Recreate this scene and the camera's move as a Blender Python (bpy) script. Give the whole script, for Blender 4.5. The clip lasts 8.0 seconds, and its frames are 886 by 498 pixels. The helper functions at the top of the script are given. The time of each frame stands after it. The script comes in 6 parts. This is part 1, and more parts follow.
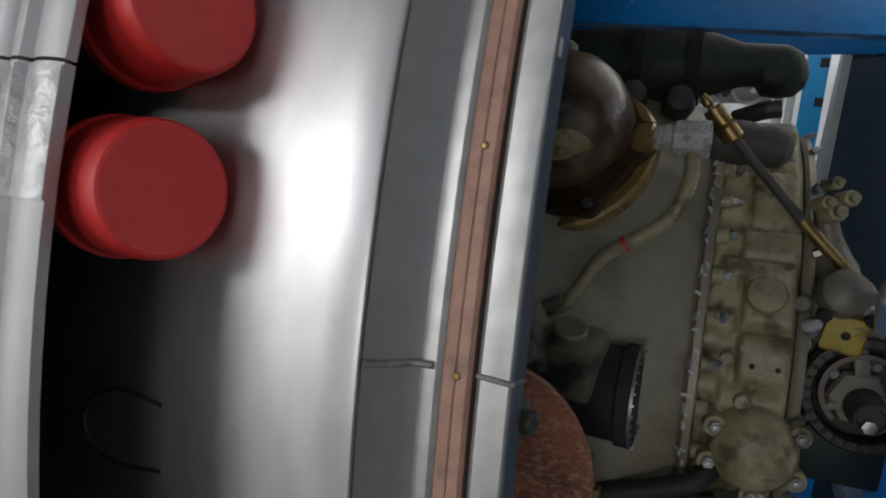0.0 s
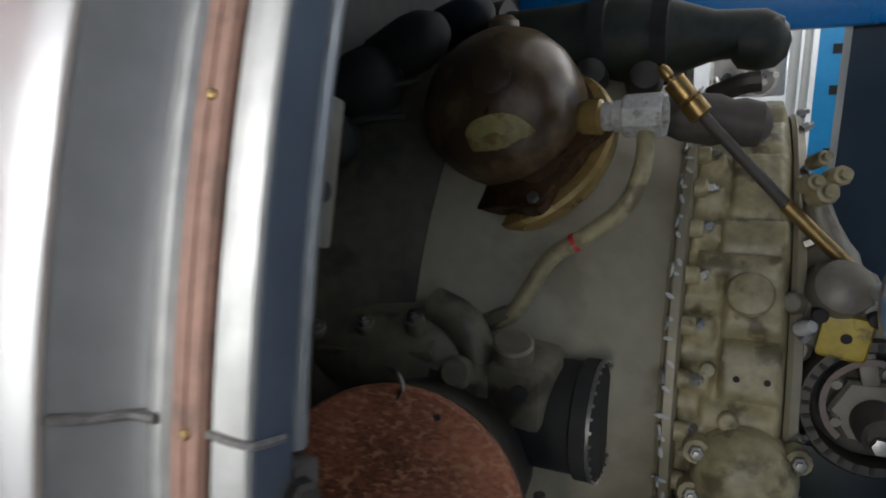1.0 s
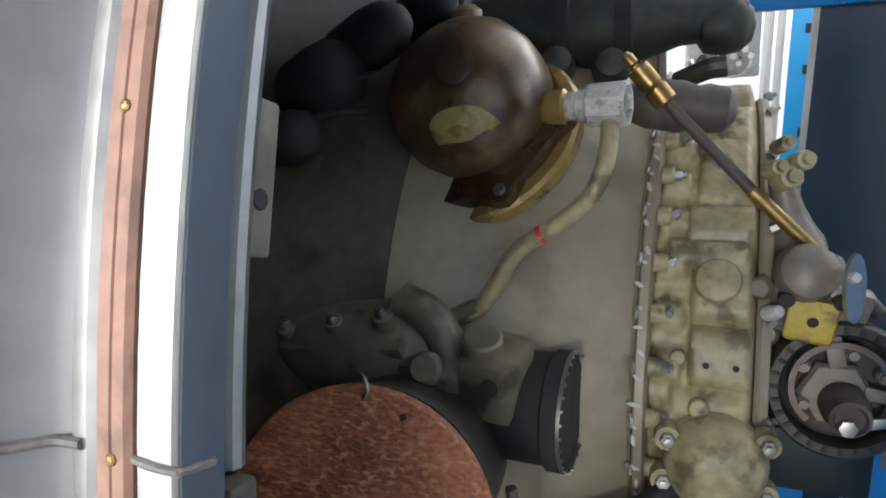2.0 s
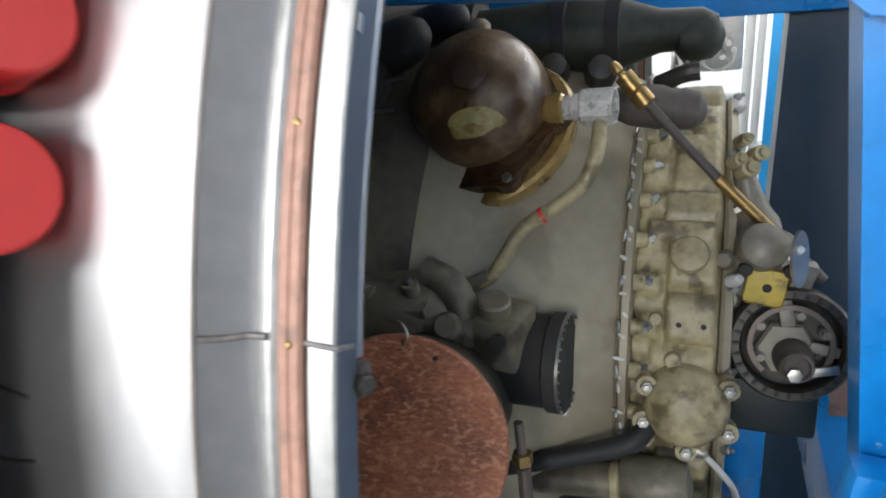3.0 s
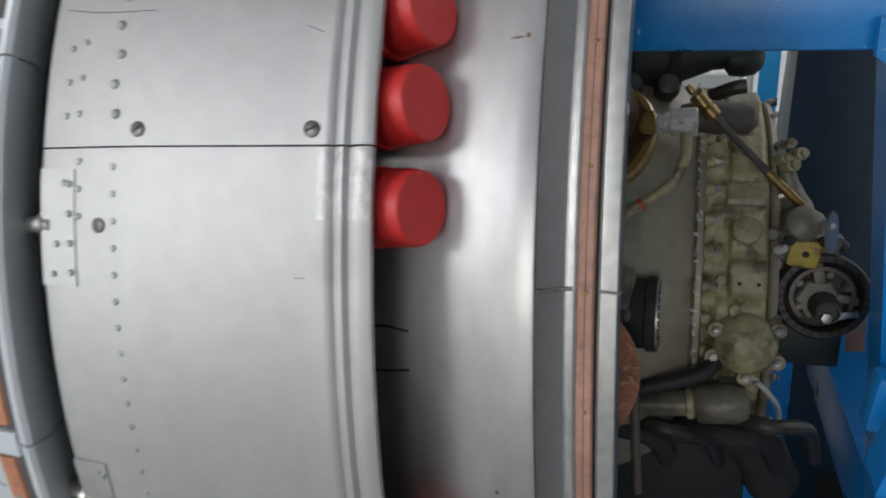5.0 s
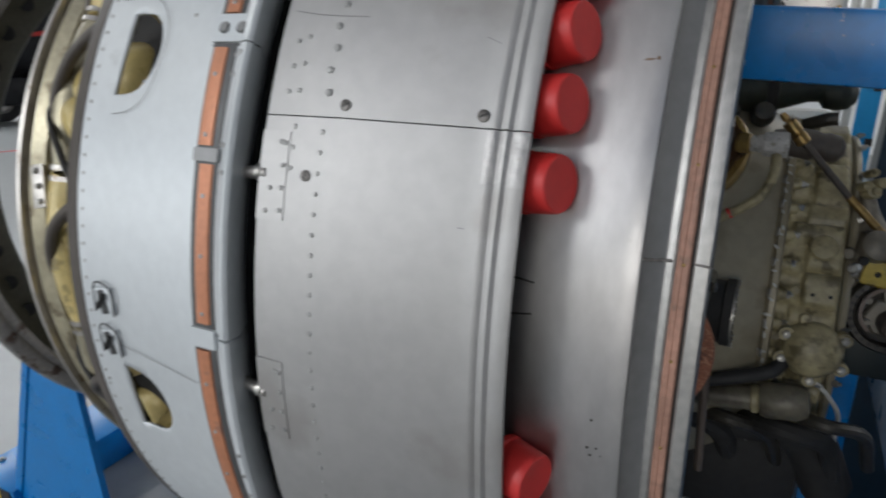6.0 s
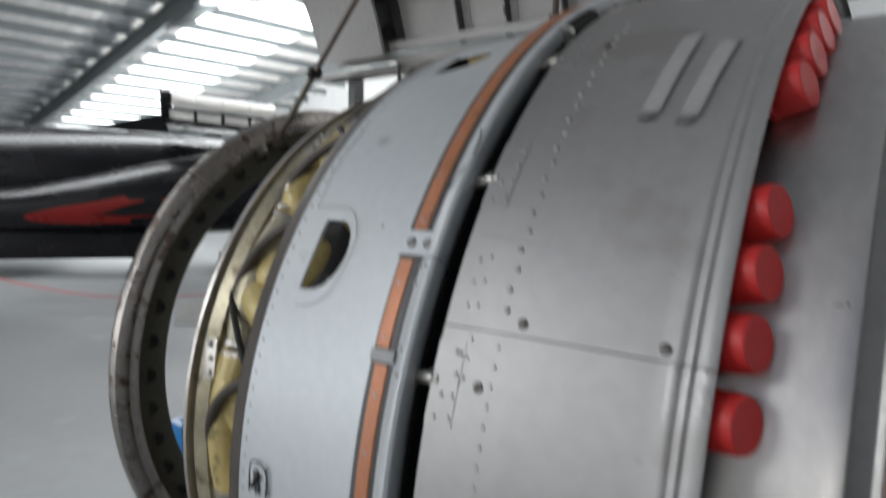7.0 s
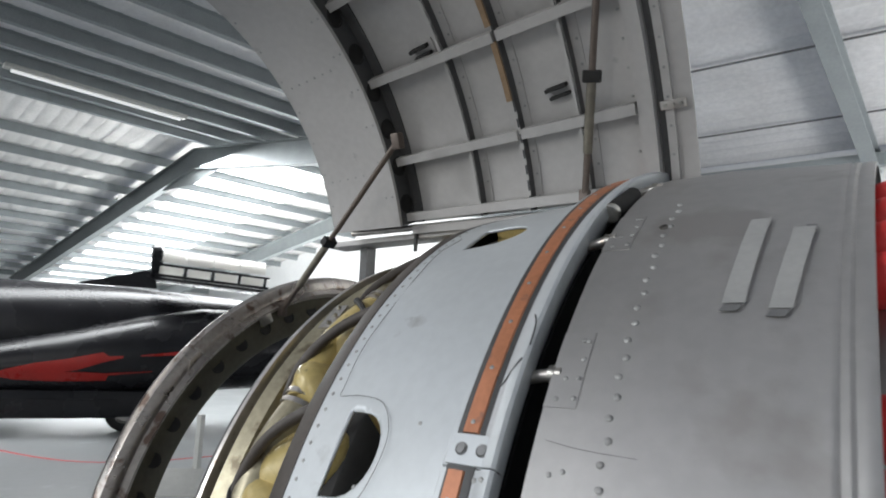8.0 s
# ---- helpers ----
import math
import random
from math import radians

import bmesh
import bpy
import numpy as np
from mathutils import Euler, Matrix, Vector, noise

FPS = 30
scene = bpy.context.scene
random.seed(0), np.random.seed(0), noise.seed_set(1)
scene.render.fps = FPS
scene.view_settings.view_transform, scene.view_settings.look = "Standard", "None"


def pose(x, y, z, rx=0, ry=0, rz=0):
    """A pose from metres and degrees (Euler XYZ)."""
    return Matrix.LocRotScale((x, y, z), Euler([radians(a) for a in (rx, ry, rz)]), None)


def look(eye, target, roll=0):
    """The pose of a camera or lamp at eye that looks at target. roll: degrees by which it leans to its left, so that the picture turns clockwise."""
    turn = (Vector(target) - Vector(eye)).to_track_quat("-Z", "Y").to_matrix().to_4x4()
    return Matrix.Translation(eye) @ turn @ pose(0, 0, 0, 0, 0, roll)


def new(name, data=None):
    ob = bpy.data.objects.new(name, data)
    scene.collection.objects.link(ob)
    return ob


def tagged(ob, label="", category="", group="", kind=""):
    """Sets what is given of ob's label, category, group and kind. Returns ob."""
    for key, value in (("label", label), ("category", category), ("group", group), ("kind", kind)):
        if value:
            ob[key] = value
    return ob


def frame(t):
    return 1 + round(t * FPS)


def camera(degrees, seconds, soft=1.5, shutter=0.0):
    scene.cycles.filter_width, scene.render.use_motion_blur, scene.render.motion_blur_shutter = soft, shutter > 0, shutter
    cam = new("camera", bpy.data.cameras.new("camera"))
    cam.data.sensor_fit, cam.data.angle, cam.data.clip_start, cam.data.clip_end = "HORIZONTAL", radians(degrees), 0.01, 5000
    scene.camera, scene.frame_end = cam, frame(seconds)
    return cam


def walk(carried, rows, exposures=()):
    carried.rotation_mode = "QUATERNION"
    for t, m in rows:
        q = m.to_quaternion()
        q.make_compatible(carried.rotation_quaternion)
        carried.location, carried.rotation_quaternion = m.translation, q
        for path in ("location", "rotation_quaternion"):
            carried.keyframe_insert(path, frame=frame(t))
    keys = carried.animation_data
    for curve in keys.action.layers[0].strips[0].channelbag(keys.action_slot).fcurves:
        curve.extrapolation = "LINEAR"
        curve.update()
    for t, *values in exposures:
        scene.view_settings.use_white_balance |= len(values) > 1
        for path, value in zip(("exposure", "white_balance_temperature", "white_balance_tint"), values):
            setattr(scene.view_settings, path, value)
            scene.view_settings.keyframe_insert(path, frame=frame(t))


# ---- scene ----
cam = camera(68.22, 8.0, soft=1.8, shutter=0.5)
PATH = [
    (0, (0.3906, -0.8162, 1.4684), (-0.3571, 0.9433, 0.8810), 0.09),
    (0.5, (0.4154, -0.7906, 1.4583), (-0.4033, 0.9415, 0.8842), -2.84),
    (1, (0.4311, -0.7245, 1.4399), (-0.3906, 1.0171, 0.8997), -3.32),
    (1.5, (0.4397, -0.7087, 1.4351), (-0.3791, 1.0308, 0.8841), -4.85),
    (1.7, (0.4390, -0.7108, 1.4398), (-0.3605, 1.0318, 0.8707), -4.81),
    (2.8, (0.4506, -0.7676, 1.4465), (-0.2994, 0.9894, 0.8544), -4.35),
    (3, (0.4533, -0.8030, 1.4612), (-0.2897, 0.9499, 0.8487), -4.34),
    (3.5, (0.4551, -0.8566, 1.4886), (-0.2885, 0.8824, 0.8382), -4.77),
    (4, (0.4418, -0.9046, 1.5112), (-0.3227, 0.8095, 0.8204), -5.58),
    (4.5, (0.4016, -0.9469, 1.5205), (-0.3369, 0.7795, 0.8320), -5.47),
    (4.7, (0.3812, -0.9701, 1.5275), (-0.2867, 0.7833, 0.8349), -5.71),
    (5.8, (0.3644, -1.1236, 1.5474), (-0.4474, 0.5737, 0.8690), -1.42),
    (6, (0.3680, -1.1482, 1.5455), (-0.4962, 0.5326, 0.8913), -0.88),
    (6.5, (0.3575, -1.1850, 1.5480), (-0.7131, 0.4062, 0.9805), -0.15),
    (7, (0.3202, -1.1930, 1.5933), (-0.8612, 0.4129, 1.4343), 1.55),
    (7.5, (0.2886, -1.1884, 1.6238), (-0.9224, 0.3917, 1.8156), 1.51),
    (8, (0.2172, -1.1651, 1.6273), (-0.9285, 0.4428, 1.9468), 2.16),
]
walk(cam, [(t, look(eye, target, roll)) for t, eye, target, roll in PATH],
     exposures=[(0, -1.15), (0.5, -1.05), (1.0, -0.5), (1.5, 0.45), (3.0, 0.58), (3.5, -0.15), (4.0, -0.45), (4.5, -0.6), (6.0, -1.0), (6.5, -1.12), (7.0, -1.28), (7.5, -1.15), (8.0, -0.9)])

# ---- world and light ----
ZA = 1.2                      # height of the engine's axis, which runs along x
world = bpy.data.worlds.new("world")
scene.world = world
world.use_nodes = True
wn = world.node_tree
sky = wn.nodes.new("ShaderNodeTexSky")
sky.sky_type, sky.sun_disc = "NISHITA", False
sky.sun_elevation, sky.sun_rotation = radians(50), radians(200)
wn.links.new(sky.outputs[0], wn.nodes["Background"].inputs[0])
wn.nodes["Background"].inputs[1].default_value = 0.1


def area(name, m, sx, sy, watts, colour=(1, 1, 1)):
    lamp = bpy.data.lights.new(name, "AREA")
    lamp.shape, lamp.size, lamp.size_y, lamp.energy, lamp.color = "RECTANGLE", sx, sy, watts, colour
    ob = new(name, lamp)
    ob.matrix_world = m
    return ob


# daylight through the open hangar door behind the camera, and through the roof's translucent strips, plus added fills
area("door_daylight", look((-5.3, -8.2, 5.3), (0.2, -0.6, 1.4)), 2.6, 1.8, 740, (0.95, 0.975, 1.0))
area("low_door_daylight", look((-8.6, -8.2, 1.9), (0, 0, 1.2)), 9.0, 2.8, 440, (0.94, 0.97, 1.0))
# added fill from the front for the gearbox bay; no side door known
area("front_bay_fill", look((0.9, -9.2, 2.6), (0.4, 0, 1.2)), 2.4, 2.6, 185, (1.0, 0.98, 0.95))
# added overhead fill out of view, lighting floor and roof by bounce
area("overhead_fill_d", look((-8.0, -5.0, 5.0), (-8.0, -5.0, 0)), 5.0, 9.0, 330, (1.0, 0.99, 0.97))
# added unseen uplight for the lower bay's roof; no door stands there
area("low_roof_uplight", look((5.0, 6.2, 1.1), (4.95, 6.3, 6.0)), 4.0, 2.2, 1300, (0.97, 0.98, 1.0))
# added uplight inside the hangar that brightens the main roof's underside
area("main_roof_uplight", look((-15.0, 12.6, 1.2), (-15.0, 12.7, 7.0)), 14.0, 3.0, 2600, (0.97, 0.99, 1.0))
# weak added overhead fill; the roof has no strip here
area("overhead_fill_a", look((-3.6, -1.5, 5.6), (-3.6, -1.5, 0)), 1.0, 9.0, 40, (0.95, 0.98, 1.0))
area("skylight_daylight_b", look((-13.0, 6.0, 6.0), (-13.0, 6.0, 0)), 1.6, 10.0, 2000, (0.95, 0.98, 1.0))


# ---- materials ----
def mat(name, base, rough=0.5, metal=0.0, vary=0.12, scale=6.0, fine=90.0, bump=0.1, spots=None, spot_scale=18.0,
        spot_size=0.62, coat=0.0, island=0.0, stretch=(1, 1, 1), rough_vary=0.12):
    """A surface with broad and fine variation, relief, and stains of another colour."""
    m = bpy.data.materials.new(name)
    m.use_nodes = True
    n, l = m.node_tree.nodes, m.node_tree.links
    b = n["Principled BSDF"]
    b.inputs["Metallic"].default_value, b.inputs["Coat Weight"].default_value = metal, coat
    tc, mp = n.new("ShaderNodeTexCoord"), n.new("ShaderNodeMapping")
    mp.inputs["Scale"].default_value = stretch
    l.new(tc.outputs["Object"], mp.inputs["Vector"])

    def noise_node(s, detail=4.0):
        t = n.new("ShaderNodeTexNoise")
        t.inputs["Scale"].default_value, t.inputs["Detail"].default_value = s, detail
        l.new(mp.outputs[0], t.inputs["Vector"])
        return t

    broad, grain = noise_node(scale), noise_node(fine, 6.0)

    def mixed(a, c, fac):
        x = n.new("ShaderNodeMix")
        x.data_type = "RGBA"
        for socket, v in ((x.inputs["A"], a), (x.inputs["B"], c), (x.inputs["Factor"], fac)):
            if isinstance(v, (tuple, float, int)):
                socket.default_value = (*v, 1) if isinstance(v, tuple) else v
            else:
                l.new(v, socket)
        return x.outputs["Result"]

    def ramp(source, lo, hi):
        r = n.new("ShaderNodeMapRange")
        r.inputs["From Min"].default_value, r.inputs["From Max"].default_value = lo, hi
        l.new(source, r.inputs["Value"])
        return r.outputs[0]

    dark, light = tuple(c * (1 - vary * 1.6) for c in base), tuple(min(1, c * (1 + vary)) for c in base)
    col = mixed(dark, light, ramp(broad.outputs[0], 0.3, 0.7))
    col = mixed(col, mixed(dark, light, ramp(grain.outputs[0], 0.35, 0.65)), 0.4)
    if spots:
        s = noise_node(spot_scale, 8.0)
        col = mixed(col, spots, ramp(s.outputs[0], spot_size, spot_size + 0.08))
    if island:
        info, hsv = n.new("ShaderNodeObjectInfo"), n.new("ShaderNodeHueSaturation")
        l.new(ramp(info.outputs["Random"], -1 / island, 1 / island), hsv.inputs["Value"])
        hsv.inputs["Value"].default_value = 1
        mr = n.new("ShaderNodeMapRange")
        mr.inputs["To Min"].default_value, mr.inputs["To Max"].default_value = 1 - island, 1 + island
        l.new(info.outputs["Random"], mr.inputs["Value"])
        l.new(mr.outputs[0], hsv.inputs["Value"])
        l.new(col, hsv.inputs["Color"])
        col = hsv.outputs[0]
    l.new(col, b.inputs["Base Color"])
    rr = n.new("ShaderNodeMapRange")
    rr.inputs["To Min"].default_value, rr.inputs["To Max"].default_value = max(0.03, rough - rough_vary), min(1, rough + rough_vary)
    l.new(broad.outputs[0], rr.inputs["Value"])
    l.new(rr.outputs[0], b.inputs["Roughness"])
    if bump:
        bp = n.new("ShaderNodeBump")
        bp.inputs["Strength"].default_value, bp.inputs["Distance"].default_value = bump, 0.002
        l.new(grain.outputs[0], bp.inputs["Height"])
        l.new(bp.outputs[0], b.inputs["Normal"])
    return m


def glow(name, colour, strength):
    m = bpy.data.materials.new(name)
    m.use_nodes = True
    b = m.node_tree.nodes["Principled BSDF"]
    b.inputs["Base Color"].default_value = (0.8, 0.8, 0.8, 1)
    b.inputs["Emission Color"].default_value = (*colour, 1)
    b.inputs["Emission Strength"].default_value = strength
    return m


M_PANEL = mat("silver_painted_aluminium", (0.445, 0.438, 0.43), 0.55, 0.78, 0.06, 4, 60, 0.05, (0.385, 0.372, 0.358), 8, 0.58)
M_STRAP = mat("crimped_bright_aluminium", (0.44, 0.43, 0.42), 0.46, 0.7, 0.14, 40, 160, 0.5, (0.34, 0.32, 0.29), 70, 0.62)
M_NOSE = mat("brown_stained_bare_metal", (0.42, 0.385, 0.355), 0.30, 0.88, 0.16, 14, 100, 0.12, (0.15, 0.105, 0.085), 26, 0.56)
M_REAR = mat("pale_grey_painted_aluminium", (0.63, 0.66, 0.675), 0.42, 0.28, 0.05, 4, 60, 0.04, (0.42, 0.43, 0.43), 14, 0.7)
M_STEEL = mat("brushed_stainless_steel", (0.54, 0.525, 0.515), 0.41, 0.97, 0.10, 9, 80, 0.08, (0.28, 0.26, 0.235), 30, 0.66, stretch=(1, 0.5, 0.5), rough_vary=0.2)
M_RUST = mat("brown_rust", (0.22, 0.13, 0.07), 0.7, 0, 0.3, 60, 200, 0.3)
M_LIP = mat("polished_steel_lip", (0.46, 0.45, 0.43), 0.46, 0.9, 0.18, 8, 90, 0.08, (0.38, 0.35, 0.31), 40, 0.68)
M_BAND = mat("dull_grey_metal_band", (0.25, 0.25, 0.25), 0.5, 0.6, 0.1, 6, 80, 0.06)
M_PLATE = mat("blue_grey_painted_plate", (0.11, 0.123, 0.14), 0.42, 0.4, 0.08, 6, 80, 0.06, (0.1, 0.1, 0.1), 60, 0.74)
M_SEAL = mat("worn_copper_brown_strip", (0.40, 0.22, 0.16), 0.6, 0.05, 0.2, 18, 160, 0.18, (0.25, 0.15, 0.11), 60, 0.6)
M_COPPER = mat("orange_copper_strip", (0.56, 0.23, 0.12), 0.45, 0.25, 0.12, 16, 150, 0.15, (0.36, 0.17, 0.11), 50, 0.62)
M_BLACK = mat("matt_black_rubber", (0.018, 0.018, 0.019), 0.6, 0, 0.2, 12, 90, 0.1)
# near-black for dark parts and hole discs, and for shade in recesses
M_BLACK_SHADE = mat("near_black_parts_and_shade", (0.024, 0.023, 0.022), 0.75, 0.0, 0.3, 9, 60, 0.15)
M_RED = mat("matt_red_plastic", (0.60, 0.030, 0.028), 0.48, 0, 0.06, 14, 120, 0.04, (0.42, 0.05, 0.045), 30, 0.7)
M_OLIVE = mat("grimy_olive_grey_cast_metal", (0.30, 0.265, 0.185), 0.40, 0.15, 0.12, 9, 70, 0.12, (0.21, 0.18, 0.12), 13, 0.58)
M_OLIVE_LIGHT = mat("pale_olive_cast_alloy", (0.36, 0.31, 0.175), 0.42, 0.0, 0.3, 24, 110, 0.25, (0.13, 0.108, 0.055), 34, 0.54)
M_DARK = mat("oily_dark_cast_metal", (0.05, 0.045, 0.036), 0.45, 0.3, 0.25, 12, 90, 0.15, (0.04, 0.036, 0.03), 24, 0.55)
M_DOME = mat("varnished_brown_dome", (0.17, 0.108, 0.052), 0.33, 0.0, 0.35, 14, 90, 0.12, (0.07, 0.04, 0.018), 22, 0.5, coat=0.25)
# colour of the bright reflection painted on the dome
M_DOME_GLINT = mat("pale_ochre_reflection", (0.40, 0.33, 0.13), 0.25, 0.0, 0.2, 30, 140, 0.08, (0.24, 0.17, 0.06), 60, 0.56, coat=0.3)
M_PUMP = mat("khaki_stained_cast_metal", (0.18, 0.162, 0.115), 0.42, 0.15, 0.22, 14, 90, 0.2, (0.07, 0.06, 0.045), 20, 0.56)
M_ALLOY = mat("weathered_grey_alloy", (0.20, 0.18, 0.14), 0.42, 0.1, 0.2, 16, 90, 0.15, (0.13, 0.11, 0.08), 24, 0.58)
M_BRASS = mat("tarnished_brass", (0.33, 0.22, 0.085), 0.36, 0.85, 0.15, 30, 200, 0.1, (0.2, 0.14, 0.06), 60, 0.6)
M_WHITE = mat("off_white_plastic", (0.50, 0.50, 0.47), 0.5, 0, 0.06, 20, 150, 0.06, (0.4, 0.38, 0.33), 50, 0.64)
M_PANE = mat("white_canopy_cover", (0.82, 0.80, 0.76), 0.4, 0, 0.05, 6, 60, 0.04)
M_DISC = mat("brown_weathered_fibre", (0.30, 0.105, 0.052), 0.5, 0, 0.4, 40, 420, 0.8, (0.42, 0.19, 0.105), 260, 0.53, stretch=(0.6, 1, 1.2))
M_BLUE = mat("gloss_blue_paint", (0.003, 0.195, 0.54), 0.3, 0, 0.1, 9, 110, 0.06, (0.35, 0.5, 0.62), 130, 0.69)
M_YELLOW = mat("yellow_primer_paint", (0.62, 0.49, 0.20), 0.3, 0.05, 0.12, 14, 100, 0.08, (0.28, 0.22, 0.09), 26, 0.6)
M_DIRTY = mat("dirty_pale_alloy", (0.40, 0.36, 0.25), 0.36, 0.45, 0.2, 12, 90, 0.12, (0.16, 0.13, 0.08), 22, 0.56)
# darker casting colour that carries the shade at the bay's left
M_OLIVE_SHADED = mat("cast_metal_in_shade", (0.10, 0.088, 0.063), 0.55, 0.0, 0.25, 10, 80, 0.15, (0.05, 0.045, 0.036), 18, 0.54)
M_GREEN = mat("black_green_enamel", (0.008, 0.016, 0.016), 0.5, 0, 0.2, 14, 90, 0.06)
M_HOSE = mat("brown_rubber_hose", (0.075, 0.062, 0.052), 0.55, 0, 0.2, 30, 150, 0.12)
M_RING = mat("worn_bare_metal_ring", (0.50, 0.475, 0.445), 0.32, 0.9, 0.12, 14, 100, 0.1, (0.26, 0.2, 0.15), 34, 0.62)
M_RING_IN = mat("dull_olive_inner_ring", (0.10, 0.09, 0.058), 0.5, 0.2, 0.2, 12, 90, 0.1)
M_WELD = mat("dull_grey_weld", (0.20, 0.185, 0.175), 0.6, 0.3, 0.3, 120, 400, 0.4)
M_TUBING = mat("dull_grey_steel_tube", (0.27, 0.28, 0.29), 0.36, 0.85, 0.12, 30, 150, 0.08)
M_BOLT = mat("grey_steel_bolt", (0.40, 0.39, 0.36), 0.35, 0.9, 0.15, 60, 300, 0.05, island=0.25)
M_RIVET = mat("bright_rivet", (0.38, 0.38, 0.37), 0.5, 0.4, 0.1, 60, 300, 0.03, island=0.15)
M_DOOR = mat("grey_painted_door_skin", (0.52, 0.505, 0.49), 0.48, 0.15, 0.06, 5, 70, 0.05, (0.38, 0.37, 0.36), 20, 0.68)
M_FRAME = mat("dark_grey_door_frame", (0.10, 0.10, 0.10), 0.5, 0.3, 0.12, 9, 90, 0.06)
M_WOOD = mat("bare_wood_packer", (0.33, 0.22, 0.13), 0.6, 0, 0.15, 30, 150, 0.2)
M_STRUT = mat("grey_brown_metal_rod", (0.14, 0.11, 0.092), 0.48, 0.35, 0.15, 20, 150, 0.06)
M_TAPE = mat("pale_grey_tape", (0.36, 0.36, 0.35), 0.5, 0, 0.06, 20, 160, 0.12)
M_FLOOR = mat("grey_painted_concrete", (0.27, 0.284, 0.289), 0.36, 0, 0.06, 0.7, 9, 0.05, (0.34, 0.36, 0.37), 1.6, 0.64)
M_WALL = mat("pale_corrugated_wall_sheet", (0.80, 0.81, 0.81), 0.5, 0.0, 0.05, 0.8, 14, 0.03)
M_ROOF = mat("silver_roof_insulation", (0.90, 0.885, 0.86), 0.42, 0.1, 0.1, 1.3, 20, 0.1)
M_GALV = mat("galvanised_steel_section", (0.29, 0.315, 0.32), 0.45, 0.45, 0.1, 3, 40, 0.05)
M_AIRCRAFT = mat("gloss_black_aircraft_paint", (0.011, 0.011, 0.013), 0.26, 0, 0.2, 1.5, 20, 0.02)
M_AIRCRAFT.node_tree.nodes["Principled BSDF"].inputs["Specular IOR Level"].default_value = 0.28
M_PANE.node_tree.nodes["Principled BSDF"].inputs["Transmission Weight"].default_value = 0.5
M_AIRRED = mat("red_aircraft_paint", (0.52, 0.03, 0.025), 0.3, 0, 0.08, 2, 30, 0.02)
M_REDLINE = mat("red_floor_paint", (0.50, 0.07, 0.08), 0.7, 0, 0.1, 40, 200, 0.1)
# stand blue darkened for its shaded far post, also on the added board
M_BLUE_SHADED = mat("shaded_blue_paint", (0.012, 0.035, 0.06), 0.4, 0, 0.15, 4, 40, 0.04)
M_TUBE = glow("lit_tube", (0.95, 0.98, 1.0), 1.0)
M_SKYLIGHT = glow("translucent_roof_strip", (0.95, 0.98, 1.0), 7.0)


# ---- building helpers ----
def ax(x, r, th):
    """A point by place along the axis, radius, and angle in degrees up from the side that faces -y."""
    a = radians(th)
    return Vector((x, -r * math.cos(a), ZA + r * math.sin(a)))


def at_skin(x, r, th, spin=0.0):
    """Axes on a round skin: x along the axis, y round it, z outwards."""
    a = radians(th)
    m = Matrix(((1, 0, 0), (0, math.sin(a), -math.cos(a)), (0, math.cos(a), math.sin(a)))).to_4x4()
    return Matrix.Translation(ax(x, r, th)) @ m @ pose(0, 0, 0, 0, 0, spin)


def mesh_of(name, bm, material, smooth=35):
    me = bpy.data.meshes.new(name)
    bmesh.ops.recalc_face_normals(bm, faces=bm.faces)
    for f in bm.faces:
        f.smooth = smooth > 0
    if smooth:
        for e in bm.edges:
            if len(e.link_faces) == 2 and e.calc_face_angle(0) > radians(smooth):
                e.smooth = False
    bm.to_mesh(me)
    bm.free()
    me.materials.append(material)
    return me


def part(name, bm, material, parent=None, label="", smooth=35):
    ob = new(name, mesh_of(name, bm, material, smooth))
    if parent:
        ob.parent = parent
    return tagged(ob, label)


def piece(name, me, m, parent, label=""):
    """An object of its own on a shared mesh."""
    ob = new(name, me)
    ob.matrix_world = m
    if parent:
        ob.parent = parent
        ob.matrix_parent_inverse = parent.matrix_world.inverted()
    return tagged(ob, label)


def thing(name, label, category, group="", kind=""):
    return tagged(new(name), label, category, group, kind)


def revolve(profile, th0=0.0, th1=360.0, step=3.0, zc=None, yc=0.0, bm=None):
    """A closed outline of (x, r) turned round the axis."""
    bm = bm or bmesh.new()
    full = abs(th1 - th0) >= 359.9
    n = max(2, int(math.ceil(abs(th1 - th0) / step)))
    zc = ZA if zc is None else zc
    rings = []
    for i in range(n if full else n + 1):
        a = radians(th0 + (th1 - th0) * i / n)
        rings.append([bm.verts.new((x, yc - r * math.cos(a), zc + r * math.sin(a))) for x, r in profile])
    k = len(profile)
    for i in range(n):
        p, q = rings[i], rings[(i + 1) % len(rings)]
        for j in range(k):
            bm.faces.new((p[j], p[(j + 1) % k], q[(j + 1) % k], q[j]))
    if not full:
        bm.faces.new(rings[0])
        bm.faces.new(rings[-1])
    return bm


def shell(line, thick):
    """An outline from an open (x, r) line and a thickness inwards."""
    return line + [(x, r - thick) for x, r in reversed(line)]


def box(sx, sy, sz, m=None, bevel=0.0, bm=None):
    bm = bm or bmesh.new()
    made = bmesh.ops.create_cube(bm, size=1.0, matrix=(m or Matrix()) @ Matrix.Diagonal((sx, sy, sz, 1)))
    if bevel:
        edges = list({e for v in made["verts"] for e in v.link_edges})
        bmesh.ops.bevel(bm, geom=edges, offset=bevel, segments=2, affect="EDGES", profile=0.6)
    return bm


